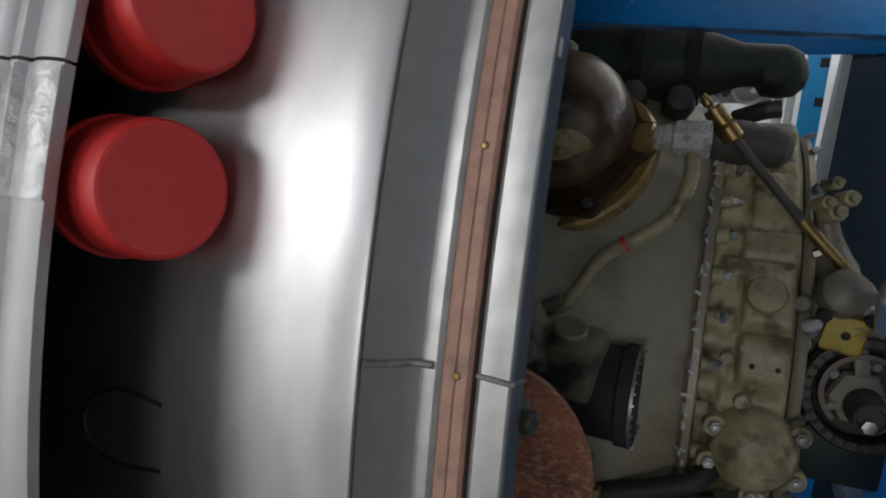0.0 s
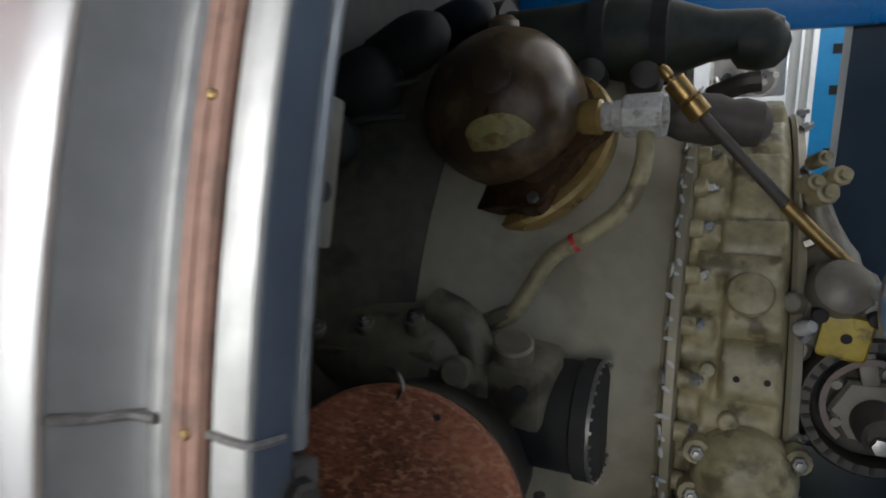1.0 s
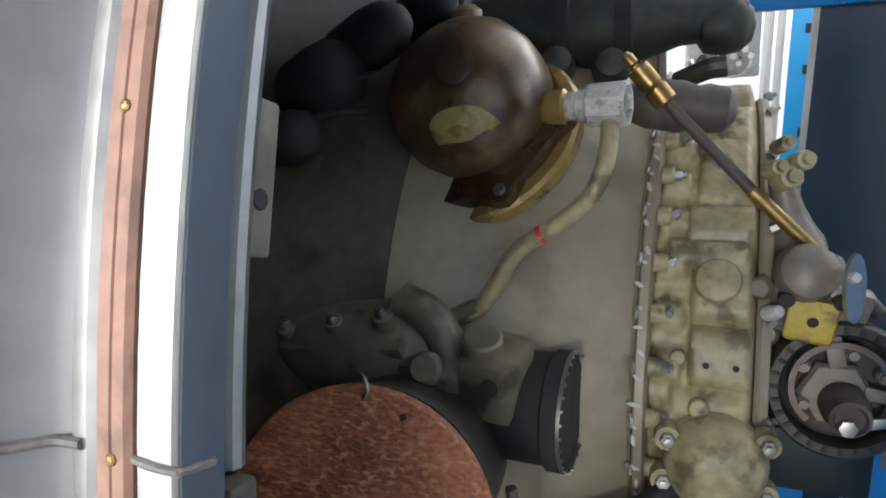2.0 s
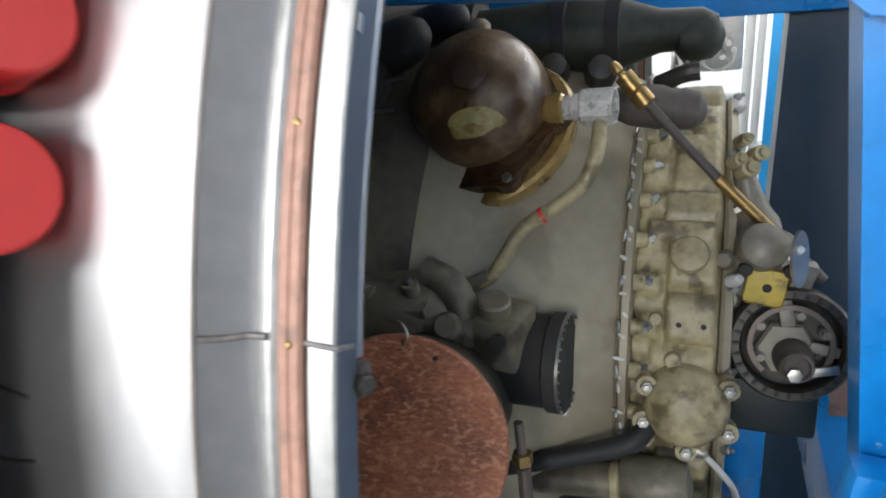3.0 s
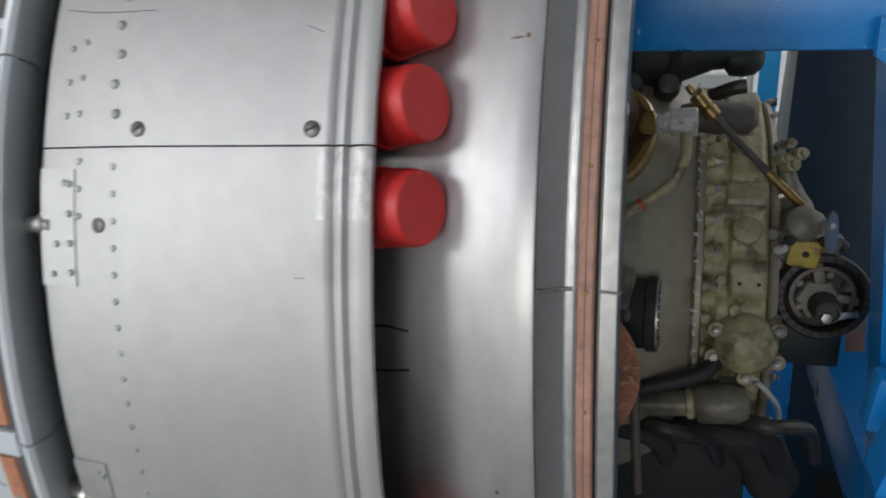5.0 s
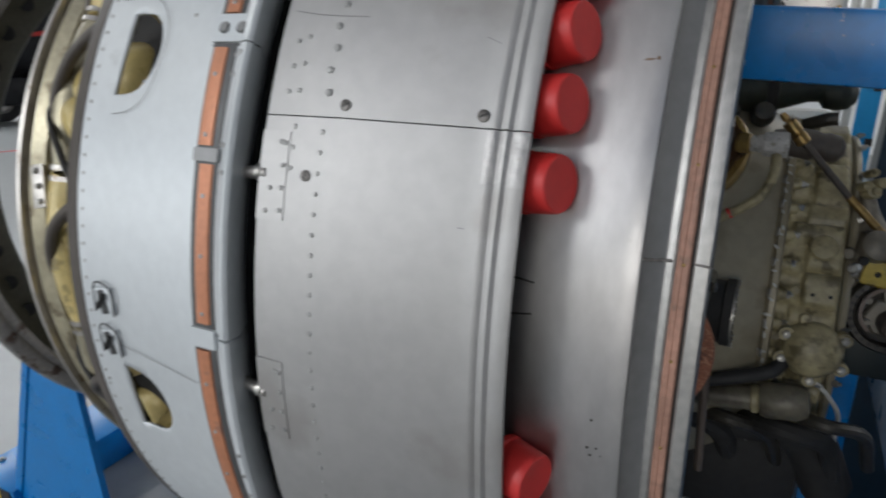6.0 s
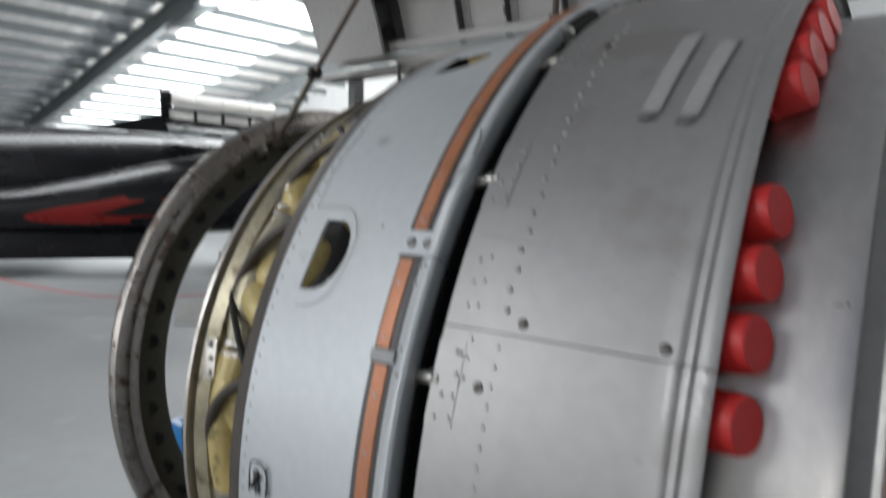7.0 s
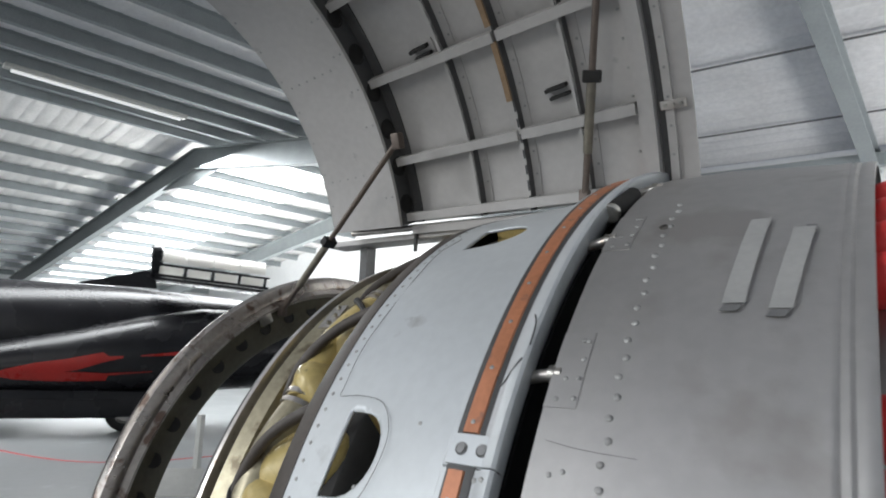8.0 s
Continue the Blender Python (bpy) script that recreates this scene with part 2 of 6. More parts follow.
def lathe(line, m=None, n=24, bm=None):
    """A solid turned round local z from (r, z) points; ends with r = 0 close it."""
    bm, m = bm or bmesh.new(), m or Matrix()
    rings = []
    for r, z in line:
        if r < 1e-6:
            rings.append([bm.verts.new(m @ Vector((0, 0, z)))])
        else:
            rings.append([bm.verts.new(m @ Vector((r * math.cos(2 * math.pi * i / n), r * math.sin(2 * math.pi * i / n), z))) for i in range(n)])
    for p, q in zip(rings, rings[1:]):
        for i in range(n):
            j = (i + 1) % n
            if len(p) == 1 and len(q) == 1:
                continue
            if len(p) == 1:
                bm.faces.new((p[0], q[i], q[j]))
            elif len(q) == 1:
                bm.faces.new((p[i], p[j], q[0]))
            else:
                bm.faces.new((p[i], p[j], q[j], q[i]))
    return bm


def rod(a, b, r, n=14, bm=None):
    a, b = Vector(a), Vector(b)
    m = Matrix.Translation(a) @ (b - a).to_track_quat("Z", "Y").to_matrix().to_4x4()
    h = (b - a).length
    return lathe([(0, 0), (r * 0.9, 0), (r, r * 0.1), (r, h - r * 0.1), (r * 0.9, h), (0, h)], m, n, bm)


def smooth_line(points, n=10):
    """A curve through points."""
    p = [Vector(q) for q in points]
    p = [2 * p[0] - p[1]] + p + [2 * p[-1] - p[-2]]
    out = []
    for i in range(1, len(p) - 2):
        for k in range(n):
            t = k / n
            out.append(0.5 * ((2 * p[i]) + (p[i + 1] - p[i - 1]) * t + (2 * p[i - 1] - 5 * p[i] + 4 * p[i + 1] - p[i + 2]) * t * t
                              + (3 * p[i] - p[i - 1] - 3 * p[i + 1] + p[i + 2]) * t ** 3))
    return out + [p[-2]]


def hose(points, r, n=12, bm=None):
    bm, line = bm or bmesh.new(), smooth_line(points)
    rings, side = [], None
    for i, c in enumerate(line):
        d = (line[min(i + 1, len(line) - 1)] - line[max(i - 1, 0)]).normalized()
        side = (side - d * side.dot(d)).normalized() if side else d.orthogonal().normalized()
        up = d.cross(side)
        rings.append([bm.verts.new(c + r * (math.cos(2 * math.pi * k / n) * side + math.sin(2 * math.pi * k / n) * up)) for k in range(n)])
    for p, q in zip(rings, rings[1:]):
        for k in range(n):
            bm.faces.new((p[k], p[(k + 1) % n], q[(k + 1) % n], q[k]))
    bm.faces.new(rings[0])
    bm.faces.new(rings[-1])
    return bm


def plate(outline, thick, m, bm=None, bevel=0.0):
    """A flat plate: an outline in local x and y, raised along z."""
    bm = bm or bmesh.new()
    low = [bm.verts.new(m @ Vector((x, y, 0))) for x, y in outline]
    top = [bm.verts.new(m @ Vector((x, y, thick))) for x, y in outline]
    bm.faces.new(low)
    bm.faces.new(top)
    for i in range(len(low)):
        j = (i + 1) % len(low)
        bm.faces.new((low[i], low[j], top[j], top[i]))
    return bm


def cut(ob, cutters):
    """Takes the cutters' volumes out of ob's mesh."""
    for bm in cutters:
        tool = new("cutter", mesh_of("cutter", bm, M_BLACK))
        mod = ob.modifiers.new("cut", "BOOLEAN")
        mod.operation, mod.solver, mod.object = "DIFFERENCE", "EXACT", tool
        bpy.context.view_layer.update()
        me = bpy.data.meshes.new_from_object(ob.evaluated_get(bpy.context.evaluated_depsgraph_get()))
        ob.modifiers.clear()
        ob.data = me
        bpy.data.objects.remove(tool)


def skin_patch(x0, x1, t0, t1, r, thick, step=1.5, slant=0.0, bm=None):
    """A thin sheet that follows a round skin."""
    bm = bm or bmesh.new()
    n = max(1, int(abs(t1 - t0) / step))
    rows = []
    for i in range(n + 1):
        t = t0 + (t1 - t0) * i / n
        s = slant * i / n
        rows.append([bm.verts.new(ax(x, q, t)) for x, q in ((x0 + s, r), (x1 + s, r), (x1 + s, r + thick), (x0 + s, r + thick))])
    for p, q in zip(rows, rows[1:]):
        for j in range(4):
            bm.faces.new((p[j], p[(j + 1) % 4], q[(j + 1) % 4], q[j]))
    bm.faces.new(rows[0])
    bm.faces.new(rows[-1])
    return bm


RIVET = mesh_of("rivet", lathe([(0.0026, -0.0005), (0.0024, 0.0004), (0.0014, 0.0008), (0, 0.0009)], n=8), M_RIVET, 0)
RIVET_BIG = mesh_of("rivet", lathe([(0.0036, -0.0005), (0.0033, 0.0008), (0.002, 0.0017), (0, 0.002)], n=10), M_RIVET, 0)
FASTENER = bmesh.new()
lathe([(0.0052, -0.001), (0.0052, 0.0006), (0.0046, 0.001), (0, 0.001)], None, 20, FASTENER)
FASTENER = mesh_of("fastener", FASTENER, mat("dark_steel_fastener", (0.16, 0.15, 0.14), 0.4, 0.8, 0.2, 80, 300, 0.1))
SLOT = mesh_of("slot", box(0.0075, 0.0013, 0.0006), M_BLACK_SHADE, 0)
HEX = mesh_of("bolt", lathe([(0.0055, 0), (0.0055, 0.004), (0.0045, 0.0045), (0.003, 0.0045), (0.003, 0.007), (0, 0.0075)], n=6), M_BOLT, 20)


WASHER = mesh_of("washer", lathe([(0.006, -0.001), (0.006, 0.001), (0.003, 0.0014), (0, 0.0014)], n=10), M_BOLT, 20)


# ---- hangar ----
HC, HTURN = Vector((0.217, -1.165, 0)), -8.5           # the hangar's own axes: purlins along y, rafters along x
H = Matrix.Translation(HC) @ pose(0, 0, 0, 0, 0, HTURN)
RIDGE_X, RIDGE_Z, FALL = -15.5, 6.5, 0.15


def roof_z(x):
    return RIDGE_Z - FALL * abs(x - RIDGE_X)


def sheet_bm(x0, x1, y0, y1, zf, thick=0.05, nx=1, rib=0.0, pitch=0.25, along="x"):
    """A sheet with small ribs across, following the height zf(x, y)."""
    bm = bmesh.new()
    xs = [x0 + (x1 - x0) * i / nx for i in range(nx + 1)]
    ys = []
    y = y0
    while y < y1 - 1e-6:
        ys += [(y, 0), (y + pitch * 0.7, 0), (y + pitch * 0.78, rib), (y + pitch * 0.92, rib)]
        y += pitch
    ys.append((y1, 0))
    low = [[bm.verts.new(H @ Vector((x, q, zf(x, q) + k))) for q, k in ys] for x in xs]
    for p, q in zip(low, low[1:]):
        for i in range(len(p) - 1):
            bm.faces.new((p[i], p[i + 1], q[i + 1], q[i]))
    bmesh.ops.solidify(bm, geom=bm.faces[:], thickness=-thick)
    return bm


def hangar():
    floor = part("floor", box(80, 60, 0.2, pose(-14, 6, -0.1)), M_FLOOR)
    tagged(floor, "smooth grey painted concrete hangar floor", "floor", kind="structure")
    # roof with translucent strips between
    for name, x0, x1, y0, y1 in (("ceiling_near", RIDGE_X, -3.9, -10, 15.6), ("ceiling_far", -32, RIDGE_X, -10, 8.3), ("ceiling_end", -32, RIDGE_X, 11.3, 15.6)):
        ob = part(name, sheet_bm(x0, x1, y0, y1, lambda x, y: roof_z(x) + 0.22, 0.03, 1, 0.006, 0.3), M_ROOF)
        tagged(ob, "silver insulated metal roof sheeting over purlins", "roof", kind="structure")
    sk = part("skylight_strip", sheet_bm(-32, RIDGE_X, 8.3, 11.3, lambda x, y: roof_z(x) + 0.22, 0.02, 1, 0.03, 0.3), M_SKYLIGHT)
    tagged(sk, "bright translucent roof sheet letting daylight in", "skylight", kind="structure")
    # steel portal frames
    for y in (-5.0, 1.0, 7.05, 13.1):
        fr = thing("portal_frame", "grey galvanised steel portal frame under the roof", "roof frame", "portal frames", "structure")
        for x1 in (-4.0, -31.5):
            dx = x1 - RIDGE_X
            for k, (w, dz) in enumerate(((0.2, 0.0), (0.012, -0.26), (0.2, -0.52))):
                bm = bmesh.new()
                h = 0.02 if w > 0.1 else 0.5
                a = [H @ Vector((RIDGE_X, y + s, RIDGE_Z + dz + t - 0.02)) for s, t in ((-w / 2, -h / 2), (w / 2, -h / 2), (w / 2, h / 2), (-w / 2, h / 2))]
                b = [H @ Vector((x1, y + s, roof_z(x1) + dz + t - 0.02)) for s, t in ((-w / 2, -h / 2), (w / 2, -h / 2), (w / 2, h / 2), (-w / 2, h / 2))]
                va, vb = [bm.verts.new(v) for v in a], [bm.verts.new(v) for v in b]
                for i in range(4):
                    bm.faces.new((va[i], va[(i + 1) % 4], vb[(i + 1) % 4], vb[i]))
                bm.faces.new(va)
                bm.faces.new(vb)
                part("flange" if w > 0.1 else "web", bm, M_GALV, fr)
            part("haunch", plate([(0, 0), (dx * 0.13, -abs(dx) * 0.13 * FALL), (0, -0.42)], 0.014, H @ pose(RIDGE_X, y, RIDGE_Z - 0.5, 90, 0, 0)), M_GALV, fr)
        for x in (-31.4,):
            part("column", box(0.3, 0.2, roof_z(x) - 0.1, H @ pose(x, y, (roof_z(x) - 0.1) / 2)), M_GALV, fr)
    # purlins
    purlin = bmesh.new()
    for sx, sz, ox, oz in ((0.008, 0.2, 0, 0.1), (0.07, 0.008, 0.035, 0.2), (0.07, 0.008, -0.035, 0.0)):
        box(sx, 25.5, sz, pose(ox, 0, oz), 0, purlin)
    me = mesh_of("purlin", purlin, M_GALV, 0)
    k = -31.0
    while k < -4.0:
        if abs(k - RIDGE_X) > 0.3:
            ob = piece("purlin", me, H @ pose(k, 2.75, roof_z(k) + 0.01, 0, 8.5 if k < RIDGE_X else -8.5, 0), None)
            tagged(ob, "grey galvanised steel roof purlin", "purlin", "roof purlins", "structure")
        k += 1.27
    # walls
    for name, x, y, sx, sy, z1 in (("wall_north", -13, 15.5, 44, 0.15, 7), ("wall_west", -32, 7, 0.15, 36, 7), ("wall_east", 9, 7, 0.15, 36, 7)):
        ob = part(name, box(sx, sy, z1, H @ pose(x, y, z1 / 2)), M_WALL)
        tagged(ob, "white corrugated metal hangar wall", "wall", kind="structure")
    for name, x0, x1 in (("wall_south_a", -32, -19.0), ("wall_south_b", 2.5, 9)):
        ob = part(name, box(x1 - x0, 0.15, 7, H @ pose((x0 + x1) / 2, -10, 3.5)), M_WALL)
        tagged(ob, "white corrugated metal wall beside the hangar door", "wall", kind="structure")
    # the lower bay's roof, over the engine and beyond it
    eave, top = Vector((0.0, 7.9, 4.12)), Vector((-0.26, 4.82, 4.74))
    run = (top - eave).normalized()
    bm = bmesh.new()
    n = 60
    rows = []
    for i in range(n + 1):
        s = 13.5 * i / n
        c = eave + run * s
        for k in (0.0, 0.55, 0.75):
            q = c + run * (k * 13.5 / n)
            rows.append([bm.verts.new((x, q.y, q.z + 0.16 + (0.012 if k > 0.5 else 0))) for x in (-2.6, 9.5)])
    for p, q in zip(rows, rows[1:]):
        bm.faces.new((p[0], p[1], q[1], q[0]))
    bmesh.ops.solidify(bm, geom=bm.faces[:], thickness=-0.03)
    tagged(part("ceiling_low", bm, M_ROOF, None, smooth=0), "silver ribbed roof sheeting of the lower bay", "roof", kind="structure")
    for x in (0.0, 5.0):
        rf = thing("rafter", "grey steel rafter under ribbed roof sheeting", "rafter", "rafters", "structure")
        m = Matrix.Translation(eave + Vector((x, 0, 0)) + run * 6.5) @ run.to_track_quat("Y", "Z").to_matrix().to_4x4()
        part("web", box(0.012, 13.4, 0.24, m @ pose(0, 0, -0.02)), M_GALV, rf)
        part("flange", box(0.16, 13.4, 0.014, m @ pose(0, 0, -0.147)), M_GALV, rf)
        part("flange", box(0.16, 13.4, 0.014, m @ pose(0, 0, 0.107)), M_GALV, rf)
    for s in (0.9, 2.3, 3.9, 5.6):
        q = eave + run * s
        ob = part("sheet_joint", box(12, 0.03, 0.012, pose(3.4, q.y, q.z + 0.118)), M_FRAME)
        tagged(ob, "dark lapped joint between roof sheets", "joint", "sheet joints", "structure")
    tagged(part("eave_beam", box(12, 0.12, 0.16, pose(3.4, 7.87, 4.1), 0.01), M_GALV), "grey steel eave beam along the wall top", "beam", kind="structure")
    tagged(part("wall_low", box(12, 0.12, 4.6, pose(3.4, 8.0, 2.3)), M_WALL), "white corrugated metal wall of the lower bay", "wall", kind="structure")
    # tube lamp
    lamp = thing("tube_lamp", "white fluorescent batten lamp fixed under the roof purlins", "lamp")
    part("batten", box(0.16, 2.9, 0.07, H @ pose(-11.6, 3.55, 5.80), 0.01), M_WHITE, lamp)
    part("tube", rod(H @ Vector((-11.6, 2.2, 5.74)), H @ Vector((-11.6, 4.9, 5.74)), 0.025), M_TUBE, lamp, "lit white glass tube")
    cable = part("roof_cable", hose([H @ Vector((-24.0, 12.5, 5.3)), H @ Vector((-23.8, 12.4, 4.4)), H @ Vector((-23.7, 12.3, 3.9))], 0.012, 6), M_FRAME)
    tagged(cable, "thin dark cable hanging from the roof", "cable")


hangar()


# ---- black aircraft beyond ----
def body(line, m, flat=1.0, n=28, bm=None):
    """A long body from (along, radius, height) stations."""
    bm = bm or bmesh.new()
    rings = [[bm.verts.new(m @ Vector((r * math.cos(2 * math.pi * i / n), s, z + flat * r * math.sin(2 * math.pi * i / n)))) for i in range(n)] for s, r, z in line]
    for p, q in zip(rings, rings[1:]):
        for i in range(n):
            bm.faces.new((p[i], p[(i + 1) % n], q[(i + 1) % n], q[i]))
    bm.faces.new(rings[0])
    bm.faces.new(rings[-1])
    return bm


def aircraft():
    plane = thing("aircraft", "gloss black aircraft with a red flash and raised canopy", "aircraft")
    m = Matrix.Translation((-11.6, 5.3, 0)) @ pose(0, 0, 0, 0, 0, -30)     # y runs along the fuselage, x towards the viewer
    part("fuselage", body([(-9, 0.7, 1.7), (-5, 0.84, 1.82), (-2, 0.9, 1.83), (0, 0.9, 1.83), (2.2, 0.82, 1.8), (4.2, 0.6, 1.75), (6, 0.25, 1.65), (6.4, 0.05, 1.6)], m @ pose(-1.05, 0, 0)), M_AIRCRAFT, plane)
    stations = [(-6.5, 0.3, 0.8), (-4, 0.42, 0.95), (-1.8, 0.50, 1.13), (-0.8, 0.60, 1.26), (0.3, 0.72, 1.42), (1.4, 0.80, 1.55), (3.0, 0.74, 1.6), (4.5, 0.45, 1.55), (5.4, 0.12, 1.5)]
    part("nacelle", body([(s, r * 1.1, z) for s, r, z in stations], m @ pose(-0.35, 0, 0), 0.91), M_AIRCRAFT, plane)
    part("belly", box(1.5, 5.6, 0.50, m @ pose(-0.6, -2.0, 0.55), 0.16), M_AIRCRAFT, plane)
    part("belly_door", box(0.03, 2.6, 0.34, m @ pose(0.12, -1.2, 0.46, 0, 12, 0), 0.01), M_AIRCRAFT, plane)

    def flash(outline):
        """A painted flash that follows the nacelle's side."""
        bm, rows = bmesh.new(), []
        for s, z0, z1 in outline:
            h = float(np.interp(s, [q[0] for q in stations], [q[1] for q in stations]))
            c = float(np.interp(s, [q[0] for q in stations], [q[2] for q in stations]))
            row = []
            for k in range(7):
                z = z0 + (z1 - z0) * k / 6
                u = max(-0.98, min(0.98, (z - c) / h))
                row.append(bm.verts.new(m @ Vector((-0.35 + 1.1 * h * math.sqrt(1 - u * u) + 0.02, s, z))))
            rows.append(row)
        for p, q in zip(rows, rows[1:]):
            for k in range(6):
                bm.faces.new((p[k], p[k + 1], q[k + 1], q[k]))
        bmesh.ops.solidify(bm, geom=bm.faces[:], thickness=0.01)
        return bm
    for line in ([(-1.80, 1.035, 1.055), (-1.74, 1.03, 1.10), (-1.62, 1.03, 1.155), (-1.4, 1.06, 1.24), (-1.1, 1.09, 1.31), (-0.95, 1.13, 1.36), (-0.68, 1.27, 1.45), (-0.61, 1.30, 1.385), (-0.45, 1.36, 1.40)],
                 [(-1.80, 1.03, 1.037), (-1.74, 0.985, 1.032), (-1.62, 0.95, 1.032), (-1.4, 0.935, 1.062), (-1.1, 0.93, 1.092), (-0.9, 0.94, 1.10), (-0.62, 0.955, 1.085), (-0.60, 1.05, 1.09), (-0.1, 1.13, 1.14)],
                 [(-0.25, 1.40, 1.42), (0.2, 1.44, 1.51), (0.6, 1.5, 1.57)]):
        part("red_flash", flash([(-1.8 + 1.42 * (q + 1.8), z0, z1) for q, z0, z1 in line]), M_AIRRED, plane, "glossy red painted flash")
    part("wing_root", box(3.2, 0.9, 0.12, m @ pose(0.6, 3.2, 1.35, 0, 4, 0), 0.05), M_AIRCRAFT, plane)
    # canopy, raised, with pale panes in a dark frame
    cm = m @ pose(-0.25, 1.55, 3.06, 0, 0, 0) @ pose(0, 0, 0, -3, 0, 0)
    can = part("canopy", rod(cm @ Vector((0, -1.15, 0.08)), cm @ Vector((0, -0.95, 0.10)), 0.33, 20), M_AIRCRAFT, plane, "raised canopy with pale panes in a dark frame")
    part("frame", box(0.05, 2.1, 0.05, cm @ pose(0.36, 0, -0.2)), M_AIRCRAFT, can)
    part("frame", box(0.05, 2.1, 0.04, cm @ pose(0.33, 0, 0.0)), M_AIRCRAFT, can)
    part("frame", box(0.7, 2.1, 0.05, cm @ pose(0, 0, -0.26)), M_AIRCRAFT, can)
    for i in range(4):
        y = -0.78 + 0.5 * i
        part("pane", box(0.03, 0.42, 0.16, cm @ pose(0.35, y, -0.1), 0.02), M_PANE, can)
        bm = bmesh.new()
        rows = [[bm.verts.new(cm @ Vector((0.33 * math.cos(a), y + s, 0.02 + 0.33 * math.sin(a)))) for s in (-0.245, 0.245)] for a in [radians(8 + 12 * k) for k in range(13)]]
        for p, q in zip(rows, rows[1:]):
            bm.faces.new((p[0], p[1], q[1], q[0]))
        bmesh.ops.solidify(bm, geom=bm.faces[:], thickness=0.02)
        part("pane", bm, M_PANE, can)
        part("frame", box(0.04, 0.05, 0.2, cm @ pose(0.355, y + 0.25, -0.1)), M_AIRCRAFT, can)
    part("hinge_arm", plate([(-1.4, 0), (0, 0), (-0.05, 0.32), (-0.2, 0.34)], 0.05, m @ pose(-0.3, 0.55, 2.68, 90, 0, 90)), M_AIRCRAFT, plane)
    for y in (0.25, -4.8):
        wheel = part("wheel", lathe([(0, -0.1), (0.28, -0.1), (0.36, -0.06), (0.36, 0.06), (0.28, 0.1), (0, 0.1)], m @ pose(-0.45, y, 0.36, 0, 90, 0), 28), M_BLACK, plane)
        part("rim", lathe([(0, 0.11), (0.17, 0.11), (0.19, 0.09), (0.19, 0.105), (0.21, 0.1), (0.21, 0.0)], m @ pose(-0.45, y, 0.36, 0, 90, 0), 24), M_RING, wheel)
        part("leg", rod(m @ Vector((-0.62, y, 0.36)), m @ Vector((-0.62, y, 1.2)), 0.06), M_FRAME, wheel)


aircraft()


def floor_marks():
    line = smooth_line([(-14.5, 3.4, 0), (-12.5, 3.25, 0), (-10.8, 3.27, 0), (-9.4, 3.5, 0), (-8.7, 4.1, 0), (-8.4, 5.4, 0), (-8.5, 7.0, 0)])
    bm, rows = bmesh.new(), []
    for k, c in enumerate(line):
        d = (line[min(k + 1, len(line) - 1)] - line[max(k - 1, 0)]).normalized()
        side = Vector((-d.y, d.x, 0)) * 0.03
        rows.append([bm.verts.new(c + w * side + Vector((0, 0, z))) for w, z in ((-1, 0.0), (1, 0.0), (1, 0.004), (-1, 0.004))])
    for p, q in zip(rows, rows[1:]):
        for k in range(4):
            bm.faces.new((p[k], p[(k + 1) % 4], q[(k + 1) % 4], q[k]))
    bm.faces.new(rows[0])
    bm.faces.new(rows[-1])
    tagged(part("floor_line", bm, M_REDLINE), "thin red line curving over the grey floor", "floor line", kind="structure")
    sign = thing("sign_stand", "white slim post with a small information board", "sign")
    part("post", box(0.06, 0.04, 1.05, pose(-4.75, 2.35, 0.525)), M_WHITE, sign)
    part("board", box(0.42, 0.3, 0.02, pose(-4.75, 2.15, 0.52, 35, 0, 45), 0.004), M_WHITE, sign)
    part("base", box(0.4, 0.4, 0.02, pose(-4.75, 2.35, 0.01), 0.004), M_WHITE, sign)


floor_marks()


# ---- engine: cowling ----
def rivet_row(parent, spots, big=False):
    for x, r, th in spots:
        piece("rivet", RIVET_BIG if big else RIVET, at_skin(x, r, th), parent)


def fastener(parent, x, r, th, spin):
    ob = piece("fastener", FASTENER, at_skin(x, r, th), parent, "dark slotted quarter-turn fastener")
    piece("slot", SLOT, at_skin(x, r + 0.0011, th, spin), ob)


def panel_r(x):
    return 0.725 + (x + 0.057) * 0.023 if x < 0.03 else 0.727 - (x - 0.03) * 0.058


PANEL = shell([(-0.057, 0.7245), (-0.05, 0.7252), (0.03, 0.727), (0.150, 0.7202), (0.163, 0.7194), (0.167, 0.7200), (0.1705, 0.7196), (0.1735, 0.7176),
               (0.1765, 0.7192), (0.180, 0.7194), (0.1835, 0.7170), (0.187, 0.7184), (0.191, 0.7188), (0.1955, 0.7184), (0.1985, 0.7172)], 0.004)


